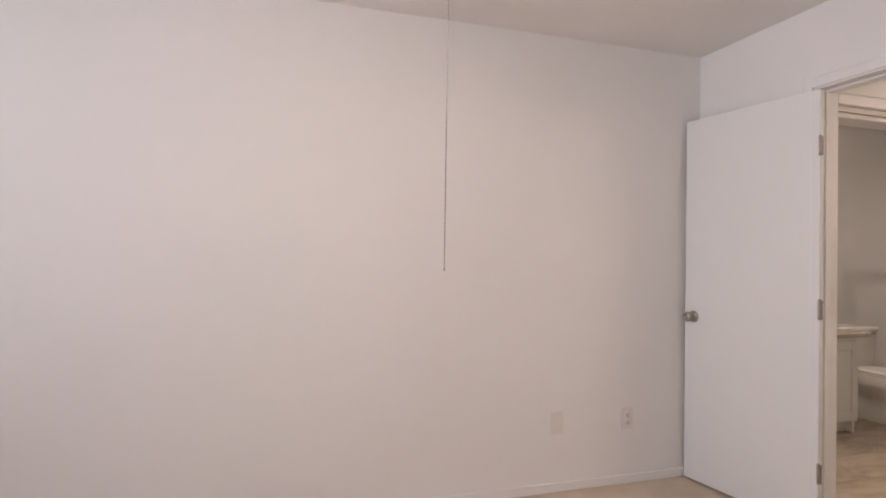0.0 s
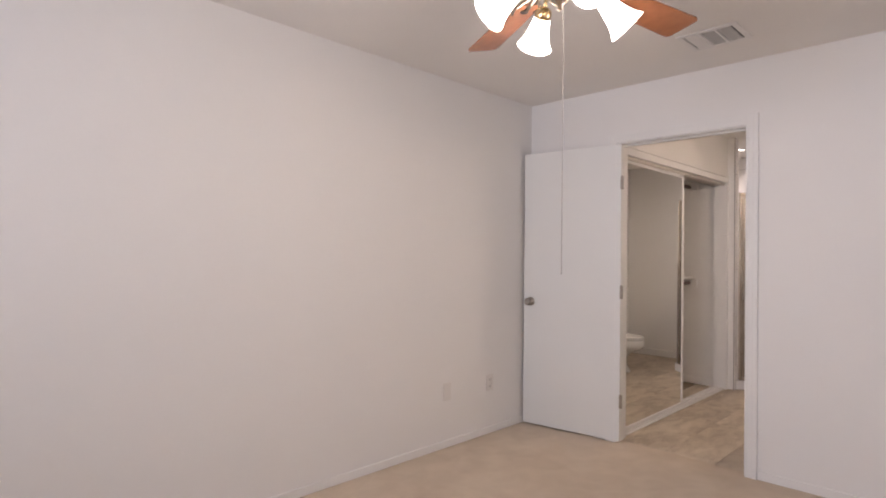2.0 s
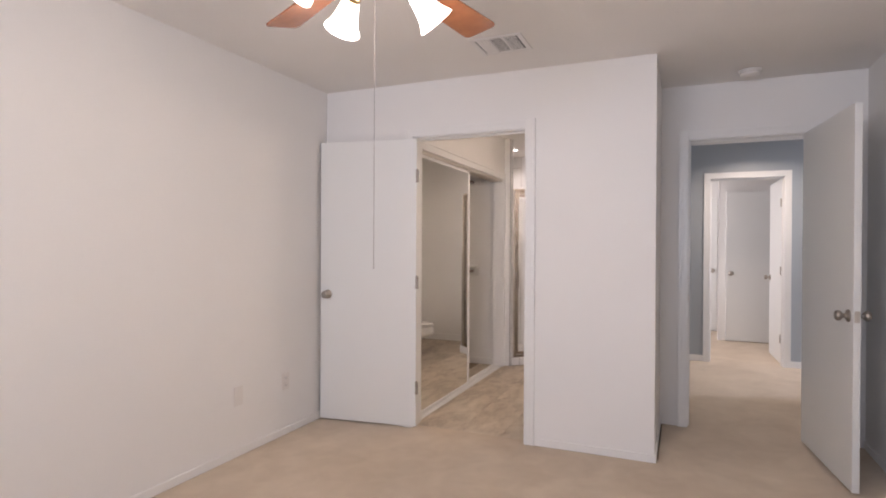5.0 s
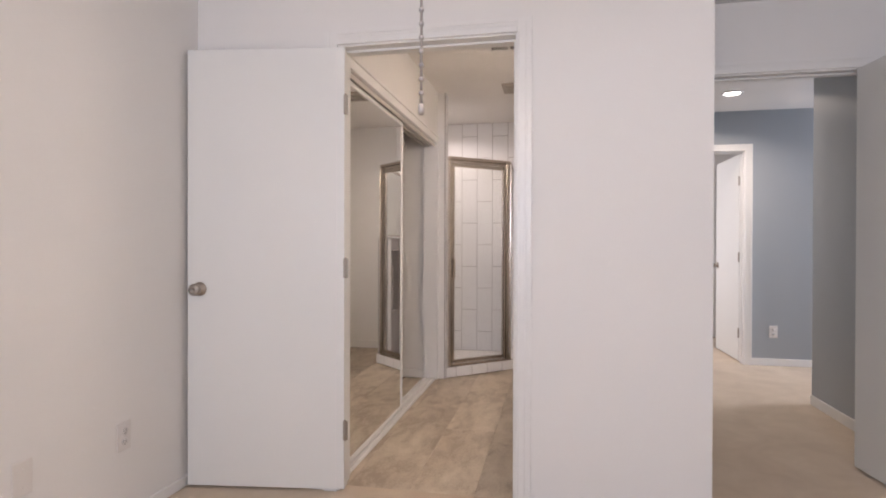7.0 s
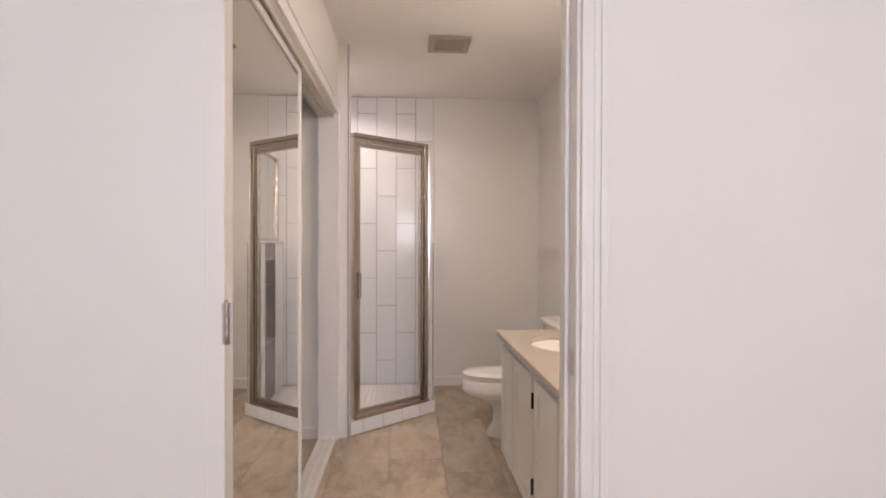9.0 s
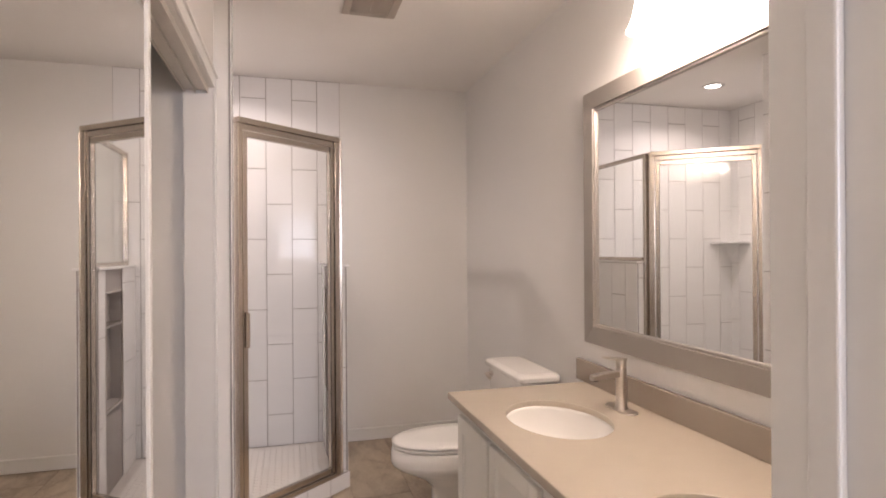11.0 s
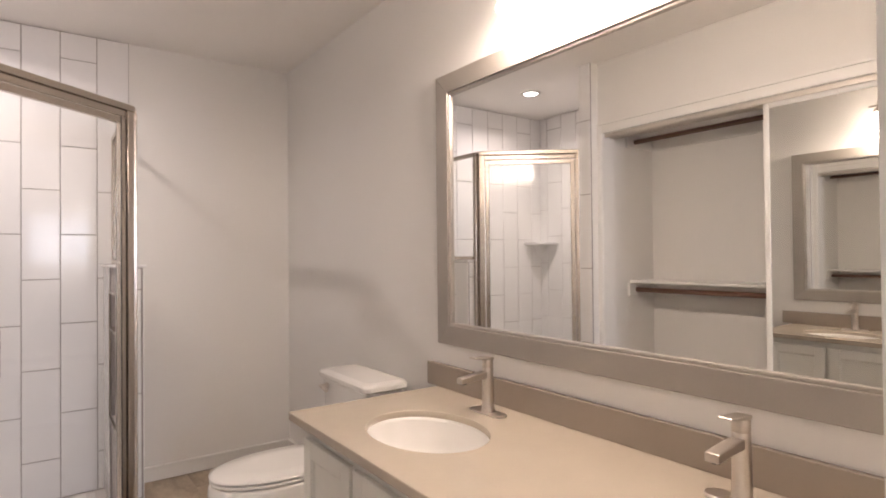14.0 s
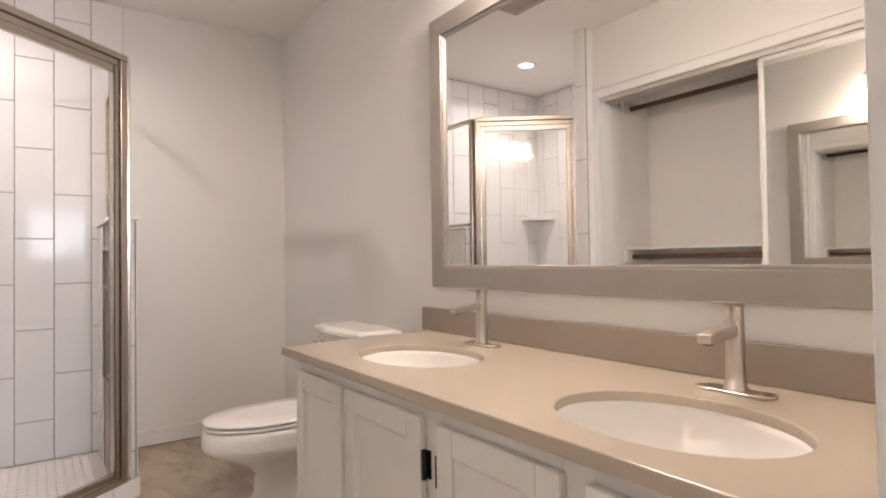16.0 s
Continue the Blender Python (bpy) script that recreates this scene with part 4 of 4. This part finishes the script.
def vanity():
    v = thing("vanity_cabinet", pose(VX0, BY0 + 0.001, 0), "white painted double vanity cabinet with panelled doors", "cabinet")
    L, D, H = 4.935 - VX0, VY - 0.03 - BY0 - 0.001, VZ - 0.030
    boxes("carcass", [((0, 0, 0.09), (0.018, D - 0.02, H)), ((L - 0.018, 0, 0), (L, D - 0.02, H)), ((0.018, 0, 0.09), (L - 0.018, D - 0.02, 0.108)), ((0.018, 0, 0.108), (L - 0.018, 0.01, H))], M_CAB, v, bevel=0.002)
    boxes("toe_kick", [((0, D - 0.085, 0), (L - 0.018, D - 0.07, 0.089))], M_CAB, v)
    doors = [(4.915, 4.592), (4.570, 4.200), (4.140, 3.800), (3.750, 3.385)]
    stiles = [(4.935, 4.910), (4.598, 4.562), (4.208, 4.132), (3.808, 3.744), (3.392, VX0)]
    items = [((b - VX0, D - 0.02, 0.09), (a - VX0, D, H)) for a, b in stiles]
    for (a, b), (c, d) in zip(stiles, stiles[1:]):
        items.append(((c - VX0, D - 0.02, H - 0.05), (b - VX0, D, H)))
        items.append(((c - VX0, D - 0.02, 0.09), (b - VX0, D, 0.13)))
    boxes("face_frame", items, M_CAB, v, bevel=0.0015)
    for k, (a, b) in enumerate(doors):
        x0, x1, z0, z1, y = b - VX0, a - VX0, 0.105, 0.670, D + 0.001
        s = 0.055
        bm = bmesh.new()
        for lo, hi in (((x0, z0), (x0 + s, z1)), ((x1 - s, z0), (x1, z1)), ((x0 + s, z0), (x1 - s, z0 + s)), ((x0 + s, z1 - s), (x1 - s, z1))):
            box(bm, (lo[0], y, lo[1]), (hi[0], y + 0.018, hi[1]))
        d = part("cabinet_door", bm, M_CAB, v, "white panelled cabinet door", bevel=0.003)
        bm = bmesh.new()
        secs = [[(x0 + q, y + yy, z0 + q), (x1 - q, y + yy, z0 + q), (x1 - q, y + yy, z1 - q), (x0 + q, y + yy, z1 - q)] for q, yy in ((s - 0.004, 0.004), (s - 0.002, 0.013), (s + 0.010, 0.007), (s + 0.014, 0.007))]
        rings(bm, secs, (True, True), False)
        part("door_panel", bm, M_CAB, d)
        for z in (0.22, 0.57):
            hx = x0 - 0.004 if k % 2 == 1 else x1 + 0.004
            sgn = -1 if k % 2 == 1 else 1
            if k in (1, 2):
                bm = bmesh.new()
                box(bm, (min(hx, hx + sgn * 0.012), D + 0.0005, z - 0.03), (max(hx, hx + sgn * 0.012), D + 0.004, z + 0.03))
                tube(bm, [(hx, D + 0.012, z - 0.032), (hx, D + 0.012, z + 0.032)], 0.006, 8)
                part("hinge", bm, M_BLACK, d, "black iron surface hinge")
    return v


vanity()


def oval(cx, cy, rx, ry, n=48, ph=0.0):
    return [(cx + rx * math.cos(2 * math.pi * i / n + ph), cy + ry * math.sin(2 * math.pi * i / n + ph)) for i in range(n)]


def square_ray(cx, cy, x0, x1, y0, y1, n=48):
    """Points on the rectangle's rim in the directions of an oval's points, corners included."""
    out = []
    for i in range(n):
        a = 2 * math.pi * i / n
        dx, dy = math.cos(a), math.sin(a)
        k = min(((x1 - cx) / dx if dx > 1e-9 else (x0 - cx) / dx if dx < -1e-9 else 1e9), ((y1 - cy) / dy if dy > 1e-9 else (y0 - cy) / dy if dy < -1e-9 else 1e9))
        out.append([cx + k * dx, cy + k * dy])
    for X in (x0, x1):
        for Y in (y0, y1):
            j = min(range(n), key=lambda i: (out[i][0] - X) ** 2 + (out[i][1] - Y) ** 2)
            out[j] = [X, Y]
    return out


def countertop():
    """Slab with two oval cut-outs, built from two fields and a strip, with real thickness."""
    c = thing("vanity_countertop", Matrix(), "beige solid-surface countertop with rounded edge on the vanity", "countertop")
    z1, z0 = VZ, VZ - 0.028
    y0, y1 = BY0 + 0.001, VY
    mid = (BAS[0][0] + BAS[1][0]) / 2
    bm = bmesh.new()
    for (cx, cy), xa, xb in ((BAS[0], mid, VX1), (BAS[1], VX0, mid)):
        o, r = oval(cx, cy, BRX, BRY), square_ray(cx, cy, xa, xb, y0, y1)
        n = len(o)
        lo_o, lo_r = [bm.verts.new((*p, z0)) for p in o], [bm.verts.new((*p, z0)) for p in r]
        hi_o, hi_r = [bm.verts.new((*p, z1)) for p in o], [bm.verts.new((*p, z1)) for p in r]
        for i in range(n):
            j = (i + 1) % n
            bm.faces.new((hi_o[i], hi_o[j], hi_r[j], hi_r[i]))
            bm.faces.new((lo_o[j], lo_o[i], lo_r[i], lo_r[j]))
            bm.faces.new((lo_o[i], lo_o[j], hi_o[j], hi_o[i])).smooth = True
            px, qx = r[i][0], r[j][0]
            if not (abs(px - mid) < 1e-6 and abs(qx - mid) < 1e-6):
                bm.faces.new((lo_r[j], lo_r[i], hi_r[i], hi_r[j]))
    bmesh.ops.remove_doubles(bm, verts=bm.verts, dist=0.0004)
    part("slab", bm, M_COUNTER, c, bevel=0.003)
    boxes("backsplash", [((VX0, y0, VZ + 0.0006), (VX1 + 0.062, y0 + 0.019, VZ + 0.091))], M_SPLASH, c, "taupe backsplash strip", bevel=0.002)
    return c


countertop()


def basin(k):
    cx, cy = BAS[k]
    b = thing("sink_basin", pose(cx, cy, VZ - 0.021), "white oval undermount ceramic sink", "sink", "vanity sinks")
    bm = bmesh.new()
    prof = [(1.10, -0.004), (1.10, 0.0), (1.0, 0.0), (0.985, -0.012), (0.95, -0.045), (0.86, -0.085), (0.68, -0.118), (0.42, -0.135), (0.16, -0.141), (0.10, -0.142)]
    secs = [[(x, y, z) for x, y in oval(0, 0, BRX * f, BRY * f)] for f, z in prof]
    back = [[(x, y, z - 0.010) for x, y in oval(0, 0, BRX * min(1.10, f + 0.06), BRY * min(1.10, f + 0.06))] for f, z in prof[::-1]]
    rings(bm, secs + back[:-2], (False, False))
    part("bowl", bm, M_CERAMIC, b)
    bm = bmesh.new()
    lathe(bm, [(0.0, -0.1385), (0.016, -0.1385), (0.022, -0.139), (0.0235, -0.1415), (0.0, -0.143)], None, 24, (False, False))
    part("drain", bm, M_NICKEL, b, "round metal drain")
    bm = bmesh.new()
    lathe(bm, [(0.0045, 0.001), (0.008, 0.001), (0.008, 0.0), (0.0045, 0.0)], Matrix.Translation((0, -BRY * 0.955, -0.045)) @ pose(0, 0, 0, -72), 14, (False, False))
    part("overflow_ring", bm, M_CERAMIC, b)
    return b


basin(0)
basin(1)


def faucet():
    x, y = FAUCETS[0]
    f = thing("faucet", pose(x, y, VZ), "brushed nickel single-lever faucet on oval deck plate", "faucet", "vanity faucets")
    bm = bmesh.new()
    n = 32
    def stad(hw, r):
        pts = []
        for i in range(n):
            a = 2 * math.pi * i / n
            pts.append((hw * (1 if math.cos(a) > 0 else -1) + r * math.cos(a), r * math.sin(a)))
        return pts
    rings(bm, [[(px, py, z) for px, py in stad(0.052, r)] for r, z in ((0.026, 0.0), (0.027, 0.002), (0.0265, 0.005), (0.024, 0.0065))], (True, True))
    part("deck_plate", bm, M_NICKEL, f, bevel=0.0005)
    bm = bmesh.new()
    lathe(bm, [(0.0, 0.006), (0.024, 0.006), (0.0235, 0.010), (0.0205, 0.013), (0.0195, 0.05), (0.0185, 0.13), (0.0185, 0.148), (0.0178, 0.1488), (0.0178, 0.1502), (0.0185, 0.151), (0.0182, 0.176), (0.016, 0.1785), (0.0, 0.179)], None, 32, (False, False))
    part("body", bm, M_NICKEL, f)
    bm = bmesh.new()
    secs = []
    for yy, w, h, z in ((0.008, 0.0135, 0.010, 0.128), (0.04, 0.0145, 0.0095, 0.127), (0.085, 0.0150, 0.0085, 0.123), (0.112, 0.0150, 0.008, 0.120), (0.117, 0.0145, 0.0072, 0.1193)):
        secs.append([(-w, yy, z - h), (-w + 0.003, yy, z - h - 0.0015), (w - 0.003, yy, z - h - 0.0015), (w, yy, z - h), (w, yy, z + h), (w - 0.003, yy, z + h + 0.0015), (-w + 0.003, yy, z + h + 0.0015), (-w, yy, z + h)])
    rings(bm, secs, (True, True), False)
    sp = part("spout", bm, M_NICKEL, f, bevel=0.001)
    bm = bmesh.new()
    lathe(bm, [(0.0, 0.0), (0.009, 0.0), (0.009, -0.004), (0.0, -0.004)], Matrix.Translation((0, 0.102, 0.1105)), 16, (False, False))
    part("aerator", bm, M_DARK, sp)
    bm = bmesh.new()
    secs = []
    for yy, w, z, h in ((-0.016, 0.0155, 0.1795, 0.0035), (0.0, 0.0175, 0.1805, 0.0045), (0.03, 0.0165, 0.183, 0.0035), (0.062, 0.0150, 0.187, 0.0028), (0.066, 0.0145, 0.1873, 0.002)):
        secs.append([(-w, yy, z - h), (w, yy, z - h), (w, yy, z + h), (-w, yy, z + h)])
    rings(bm, secs, (True, True), False)
    part("lever", bm, M_NICKEL, f, bevel=0.0015)
    copy_thing(f, pose(*FAUCETS[1], VZ))


faucet()


def wall_mirror():
    x0, x1, z0, z1, w = 3.392, 5.003, 0.906, 1.955, 0.074
    m = thing("wall_mirror", pose(x0, BY0, z0), "wide wall mirror in a silver-grey frame above the vanity", "mirror")
    L, H = x1 - x0, z1 - z0
    for name, a, b, c, d in (("frame_side", (0, 0), (w, w), (w, H - w), (0, H)), ("frame_side", (L, H), (L - w, H - w), (L - w, w), (L, 0)), ("frame_rail", (0, 0), (L, 0), (L - w, w), (w, w)), ("frame_rail", (0, H), (w, H - w), (L - w, H - w), (L, H))):
        bm = bmesh.new()
        rings(bm, [[(p[0], y, p[1]) for p in (a, b, c, d)] for y in (0.001, 0.022)], smooth=False)
        part(name, bm, M_MFRAME, m, bevel=0.002)
    k = 0.011
    for lo, hi in (((w, w), (w + k, H - w)), ((L - w - k, w), (L - w, H - w)), ((w + k, w), (L - w - k, w + k)), ((w + k, H - w - k), (L - w - k, H - w))):
        bm = bmesh.new()
        box(bm, (lo[0], 0.006, lo[1]), (hi[0], 0.0165, hi[1]))
        part("inner_lip", bm, M_MFLIP, m, "bright silver inner lip", bevel=0.003)
    boxes("mirror_glass", [((w - 0.004, 0.002, w - 0.004), (L - w + 0.004, 0.007, H - w + 0.004))], M_MIRROR, m, "clear mirror glass")
    return m


wall_mirror()


def vanity_light():
    zc = 2.150
    v = thing("vanity_light", pose(4.262, BY0, zc), "brushed nickel three-shade vanity light above the mirror", "wall light")
    bm = bmesh.new()
    lathe(bm, [(0.0, 0.001), (0.060, 0.001), (0.060, 0.010), (0.052, 0.018), (0.020, 0.024), (0.0, 0.026)], pose(0, 0, 0.03, -90), 32, (False, False))
    part("backplate", bm, M_NICKEL, v, "round nickel wall plate")
    bm = bmesh.new()
    tube(bm, [(0, 0.02, 0.03), (0, 0.06, 0.034), (0, 0.10, 0.038)], 0.010, 12)
    tube(bm, [(-0.245, 0.10, 0.038), (-0.1, 0.10, 0.038), (0.1, 0.10, 0.038), (0.245, 0.10, 0.038)], 0.0085, 12)
    part("bar", bm, M_NICKEL, v, "horizontal nickel bar")
    for x in (-0.19, 0.0, 0.19):
        bm = bmesh.new()
        lathe(bm, [(0.0, 0.068), (0.005, 0.066), (0.0065, 0.058), (0.0045, 0.052), (0.012, 0.048), (0.013, 0.030), (0.012, 0.022), (0.026, 0.012), (0.030, -0.008), (0.028, -0.014), (0.0, -0.014)], Matrix.Translation((x, 0.10, 0.008)), 20, (False, False))
        # scrolled tail between the holder and the wall
        tube(bm, [(x, 0.10, 0.040), (x, 0.066, 0.050), (x, 0.036, 0.036), (x, 0.020, 0.000), (x, 0.018, -0.040), (x, 0.026, -0.064), (x, 0.042, -0.070), (x, 0.052, -0.060)], 0.0105, 10)
        arm = part("shade_holder", bm, M_NICKEL, v, "nickel shade holder with finial")
        part("shade", bell(Matrix.Translation((x, 0.10, 0.002)) @ Matrix.Diagonal((1.0, 1.0, 1.12, 1.0))), M_VSHADE, arm, "lit white bell-shaped glass shade")
        lamp("vanity_bulb_light", "POINT", Matrix.Translation((4.262 + x, BY0 + 0.10, zc - 0.138)), VANITY_W, BATH_WARM, 0.03)
    return v


vanity_light()


# ---- toilet ----
def egg(cx, cy, w, back, front, z, n=40):
    """Egg-shaped loop: half-width w, reaching back towards -y and front towards +y."""
    pts = []
    for i in range(n):
        a = 2 * math.pi * i / n
        s, c = math.sin(a), math.cos(a)
        pts.append((cx + w * (abs(c) ** 0.9) * (1 if c > 0 else -1), cy + (front if s > 0 else back) * (abs(s) ** (0.95 if s > 0 else 0.75)) * (1 if s > 0 else -1), z))
    return pts


def toilet():
    t = thing("toilet", pose(5.49, BY0 + 0.003, -0.004) @ Matrix.Diagonal((1.0, 1.04, 0.95, 1.0)), "white two-piece ceramic toilet with closed lid", "toilet")
    # tank
    bm = bmesh.new()
    def slab(w0, y0, y1, z, r=0.03, n=6):
        out = []
        for sx, sy, a0 in ((1, 1, 0), (-1, 1, 90), (-1, -1, 180), (1, -1, 270)):
            for k in range(n):
                a = radians(a0 + 90 * k / (n - 1))
                out.append((sx * (w0 - r) + r * math.cos(a), (y1 - r if sy > 0 else y0 + r) + r * math.sin(a), z))
        return out
    rings(bm, [slab(0.205, 0.012, 0.175, 0.375), slab(0.212, 0.008, 0.182, 0.40), slab(0.232, 0.004, 0.192, 0.715)], smooth=False)
    part("tank", bm, M_CERAMIC, t, bevel=0.006)
    bm = bmesh.new()
    rings(bm, [slab(0.238, 0.0, 0.198, 0.716), slab(0.248, 0.0, 0.207, 0.722), slab(0.248, 0.0, 0.207, 0.742), slab(0.240, 0.005, 0.199, 0.752), slab(0.215, 0.02, 0.18, 0.757)], smooth=False)
    part("tank_lid", bm, M_CERAMIC, t, bevel=0.003)
    bm = bmesh.new()
    lathe(bm, [(0.0, 0.0), (0.016, 0.0), (0.015, 0.008), (0.010, 0.014), (0.009, 0.034), (0.0, 0.036)], Matrix.Translation((0.165, 0.189, 0.682)) @ pose(0, 0, 0, -90), 16, (False, False))
    tube(bm, [(0.172, 0.222, 0.682), (0.135, 0.226, 0.680), (0.10, 0.224, 0.672)], 0.0085, 8)
    part("flush_lever", bm, M_NICKEL, t, "nickel flush lever")
    # bowl and foot
    bm = bmesh.new()
    rings(bm, [egg(0, 0.36, 0.118, 0.26, 0.235, 0.0), egg(0, 0.36, 0.115, 0.255, 0.23, 0.025), egg(0, 0.355, 0.102, 0.235, 0.195, 0.09), egg(0, 0.36, 0.102, 0.21, 0.19, 0.17), egg(0, 0.375, 0.118, 0.205, 0.215, 0.215), egg(0, 0.40, 0.150, 0.212, 0.255, 0.252), egg(0, 0.425, 0.176, 0.222, 0.292, 0.285), egg(0, 0.43, 0.186, 0.228, 0.308, 0.305), egg(0, 0.43, 0.188, 0.230, 0.312, 0.318), egg(0, 0.43, 0.185, 0.228, 0.308, 0.372), egg(0, 0.43, 0.178, 0.223, 0.300, 0.384)])
    part("bowl", bm, M_CERAMIC, t, bevel=0.003)
    boxes("bowl_shelf", [((-0.165, 0.03, 0.30), (0.165, 0.26, 0.374))], M_CERAMIC, t, bevel=0.02)
    bm = bmesh.new()
    rings(bm, [egg(0, 0.435, 0.174, 0.220, 0.294, 0.386), egg(0, 0.435, 0.180, 0.224, 0.300, 0.391), egg(0, 0.435, 0.180, 0.224, 0.300, 0.399), egg(0, 0.435, 0.174, 0.220, 0.294, 0.403)])
    part("seat", bm, M_SEAT, t)
    bm = bmesh.new()
    rings(bm, [egg(0, 0.435, 0.174, 0.220, 0.294, 0.4055), egg(0, 0.435, 0.181, 0.226, 0.302, 0.410), egg(0, 0.435, 0.181, 0.226, 0.302, 0.416), egg(0, 0.435, 0.170, 0.216, 0.288, 0.4225), egg(0, 0.435, 0.10, 0.14, 0.19, 0.4255)])
    part("lid", bm, M_SEAT, t, "closed white toilet lid")
    for x in (-0.075, 0.075):
        bm = bmesh.new()
        tube(bm, [(x - 0.018, 0.225, 0.405), (x + 0.018, 0.225, 0.405)], 0.011, 10)
        part("lid_hinge", bm, M_SEAT, t)
        bm = bmesh.new()
        lathe(bm, [(0.015, 0.0), (0.014, 0.012), (0.006, 0.018), (0.0, 0.018)], Matrix.Translation((x * 1.7, 0.30, 0.0)), 12, (True, False))
        part("bolt_cap", bm, M_CERAMIC, t)
    return t


toilet()


# ---- wall tiles: single pieces ----
TW, TH, GR, TT = 0.163, 0.461, 0.0045, 0.010
tile_meshes = {}


def tile_mesh(w, h):
    """A glazed tile, local x by z, face towards -y at -TT, arrised edges."""
    key = (round(w, 3), round(h, 3))
    if key not in tile_meshes:
        bm = bmesh.new()
        c = 0.0015
        rings(bm, [[(q, y, q), (w - q, y, q), (w - q, y, h - q), (q, y, h - q)] for q, y in ((0, 0), (0, -TT + c), (c, -TT))], (False, True), False)
        bmesh.ops.recalc_face_normals(bm, faces=bm.faces)
        me = bpy.data.meshes.new("tile")
        bm.to_mesh(me)
        bm.free()
        me.materials.append(M_TILE)
        tile_meshes[key] = me
    return tile_meshes[key]


def tile_field(parent, m, length, z0, z1, phase, shift=0, zphase=0.487, w=TW):
    """Upright tiles in running columns on a wall: local x along it, face towards -y. phase: first joint."""
    bm = bmesh.new()
    box(bm, (0, -0.006, z0), (length, 0.002, z1))
    bed = part("grout_bed", bm, M_GROUT, parent, m=m)
    joints = [0.0]
    x = phase
    while x < length - 0.004:
        if x > 0.004:
            joints.append(x)
        x += w
    joints.append(length)
    for i, (a, b) in enumerate(zip(joints, joints[1:])):
        if b - a < 0.012:
            continue
        zs = [z0]
        z = zphase + (TH / 2 if (i + shift) % 2 else 0) - 3 * TH
        while z < z1 - 0.01:
            if z > z0 + 0.01:
                zs.append(z)
            z += TH
        zs.append(z1)
        for c, d in zip(zs, zs[1:]):
            g = GR / 2
            t = new("tile", tile_mesh(b - a - 2 * g, d - c - 2 * g))
            t.parent = parent
            t.matrix_basis = m @ Matrix.Translation((a + g, 0, c + g))


# end wall inside the shower (faces west): local x runs towards -y from the back corner
tile_field(wall_bath_east, pose(BX1, SB, 0, 0, 0, -90), SB - 2.12, 0.02, CEIL - 0.002, (SB - 2.597) % TW, zphase=0.686)
# back wall (faces south)
tile_field(wall_shower_north, pose(PX1, SB, 0), BX1 - PX1 - TT, 0.02, CEIL - 0.002, 0.10)
# partition inside the shower (faces east)
tile_field(wall_shower_west, pose(PX1, PE, 0, 0, 0, 90), SB - TT - PE, 0.02, CEIL - 0.002, 0.05)
# partition's end (faces south)
tile_field(wall_shower_west, pose(PX0, PE, 0), PX1 - PX0 + TT, 0.0, CEIL - 0.002, 0.5, zphase=0.24)
# low wall: room side, end, shower side
tile_field(low_wall, pose(LX - TT, PY0 + 0.008, 0), BX1 - LX + TT - 0.001, 0.0, PZ - 0.001, 0.13, zphase=0.30)
tile_field(low_wall, pose(LX, PY1, 0, 0, 0, -90), PY1 - PY0 - 0.004, CURB, PZ - 0.001, 0.5, zphase=0.19)
tile_field(low_wall, pose(NX0, PY1 - 0.008, 0, 0, 0, 180), NX0 - LX, 0.02, PZ - 0.001, 0.5, zphase=0.40)
tile_field(low_wall, pose(BX1 - TT, PY1 - 0.008, 0, 0, 0, 180), BX1 - TT - NX1 - 0.012, 0.02, PZ - 0.001, 0.5, zphase=0.20)
# curb face
cd = c1 - c0
tile_field(curb, pose(c0.x, c0.y, 0, 0, 0, math.degrees(math.atan2(cd.y, cd.x))), cd.length, 0.0, CURB + 0.004, 0.10, zphase=5.0)

# ---- bathroom floor: single vinyl pieces in running rows along the room ----
VL, VW, VG = 0.915, 0.305, 0.0007
vinyl_meshes = {}
for row in range(6):
    y0, y1 = BY0 + row * VW, min(BY0 + (row + 1) * VW, BACK)
    x = 3.275 - (0.0, 0.46, 0.2)[row % 3]
    while x < BX1:
        x0, x1 = max(x, 3.275), min(x + VL, BX1)
        x += VL
        if x1 - x0 < 0.02:
            continue
        key = (round(x1 - x0, 3), round(y1 - y0, 3))
        if key not in vinyl_meshes:
            bm = bmesh.new()
            w, d, c = x1 - x0 - 2 * VG, y1 - y0 - 2 * VG, 0.0006
            rings(bm, [[(q, q, z), (w - q, q, z), (w - q, d - q, z), (q, d - q, z)] for q, z in ((0, -0.004), (0, -0.0006), (c, 0.0))], (False, True), False)
            bmesh.ops.recalc_face_normals(bm, faces=bm.faces)
            me = bpy.data.meshes.new("vinyl_plank")
            bm.to_mesh(me)
            bm.free()
            me.materials.append(M_VINYL)
            vinyl_meshes[key] = me
        t = new("vinyl_plank", vinyl_meshes[key])
        t.parent = floor_bathroom
        t.matrix_basis = Matrix.Translation((x0 + VG, y0 + VG, -0.004))
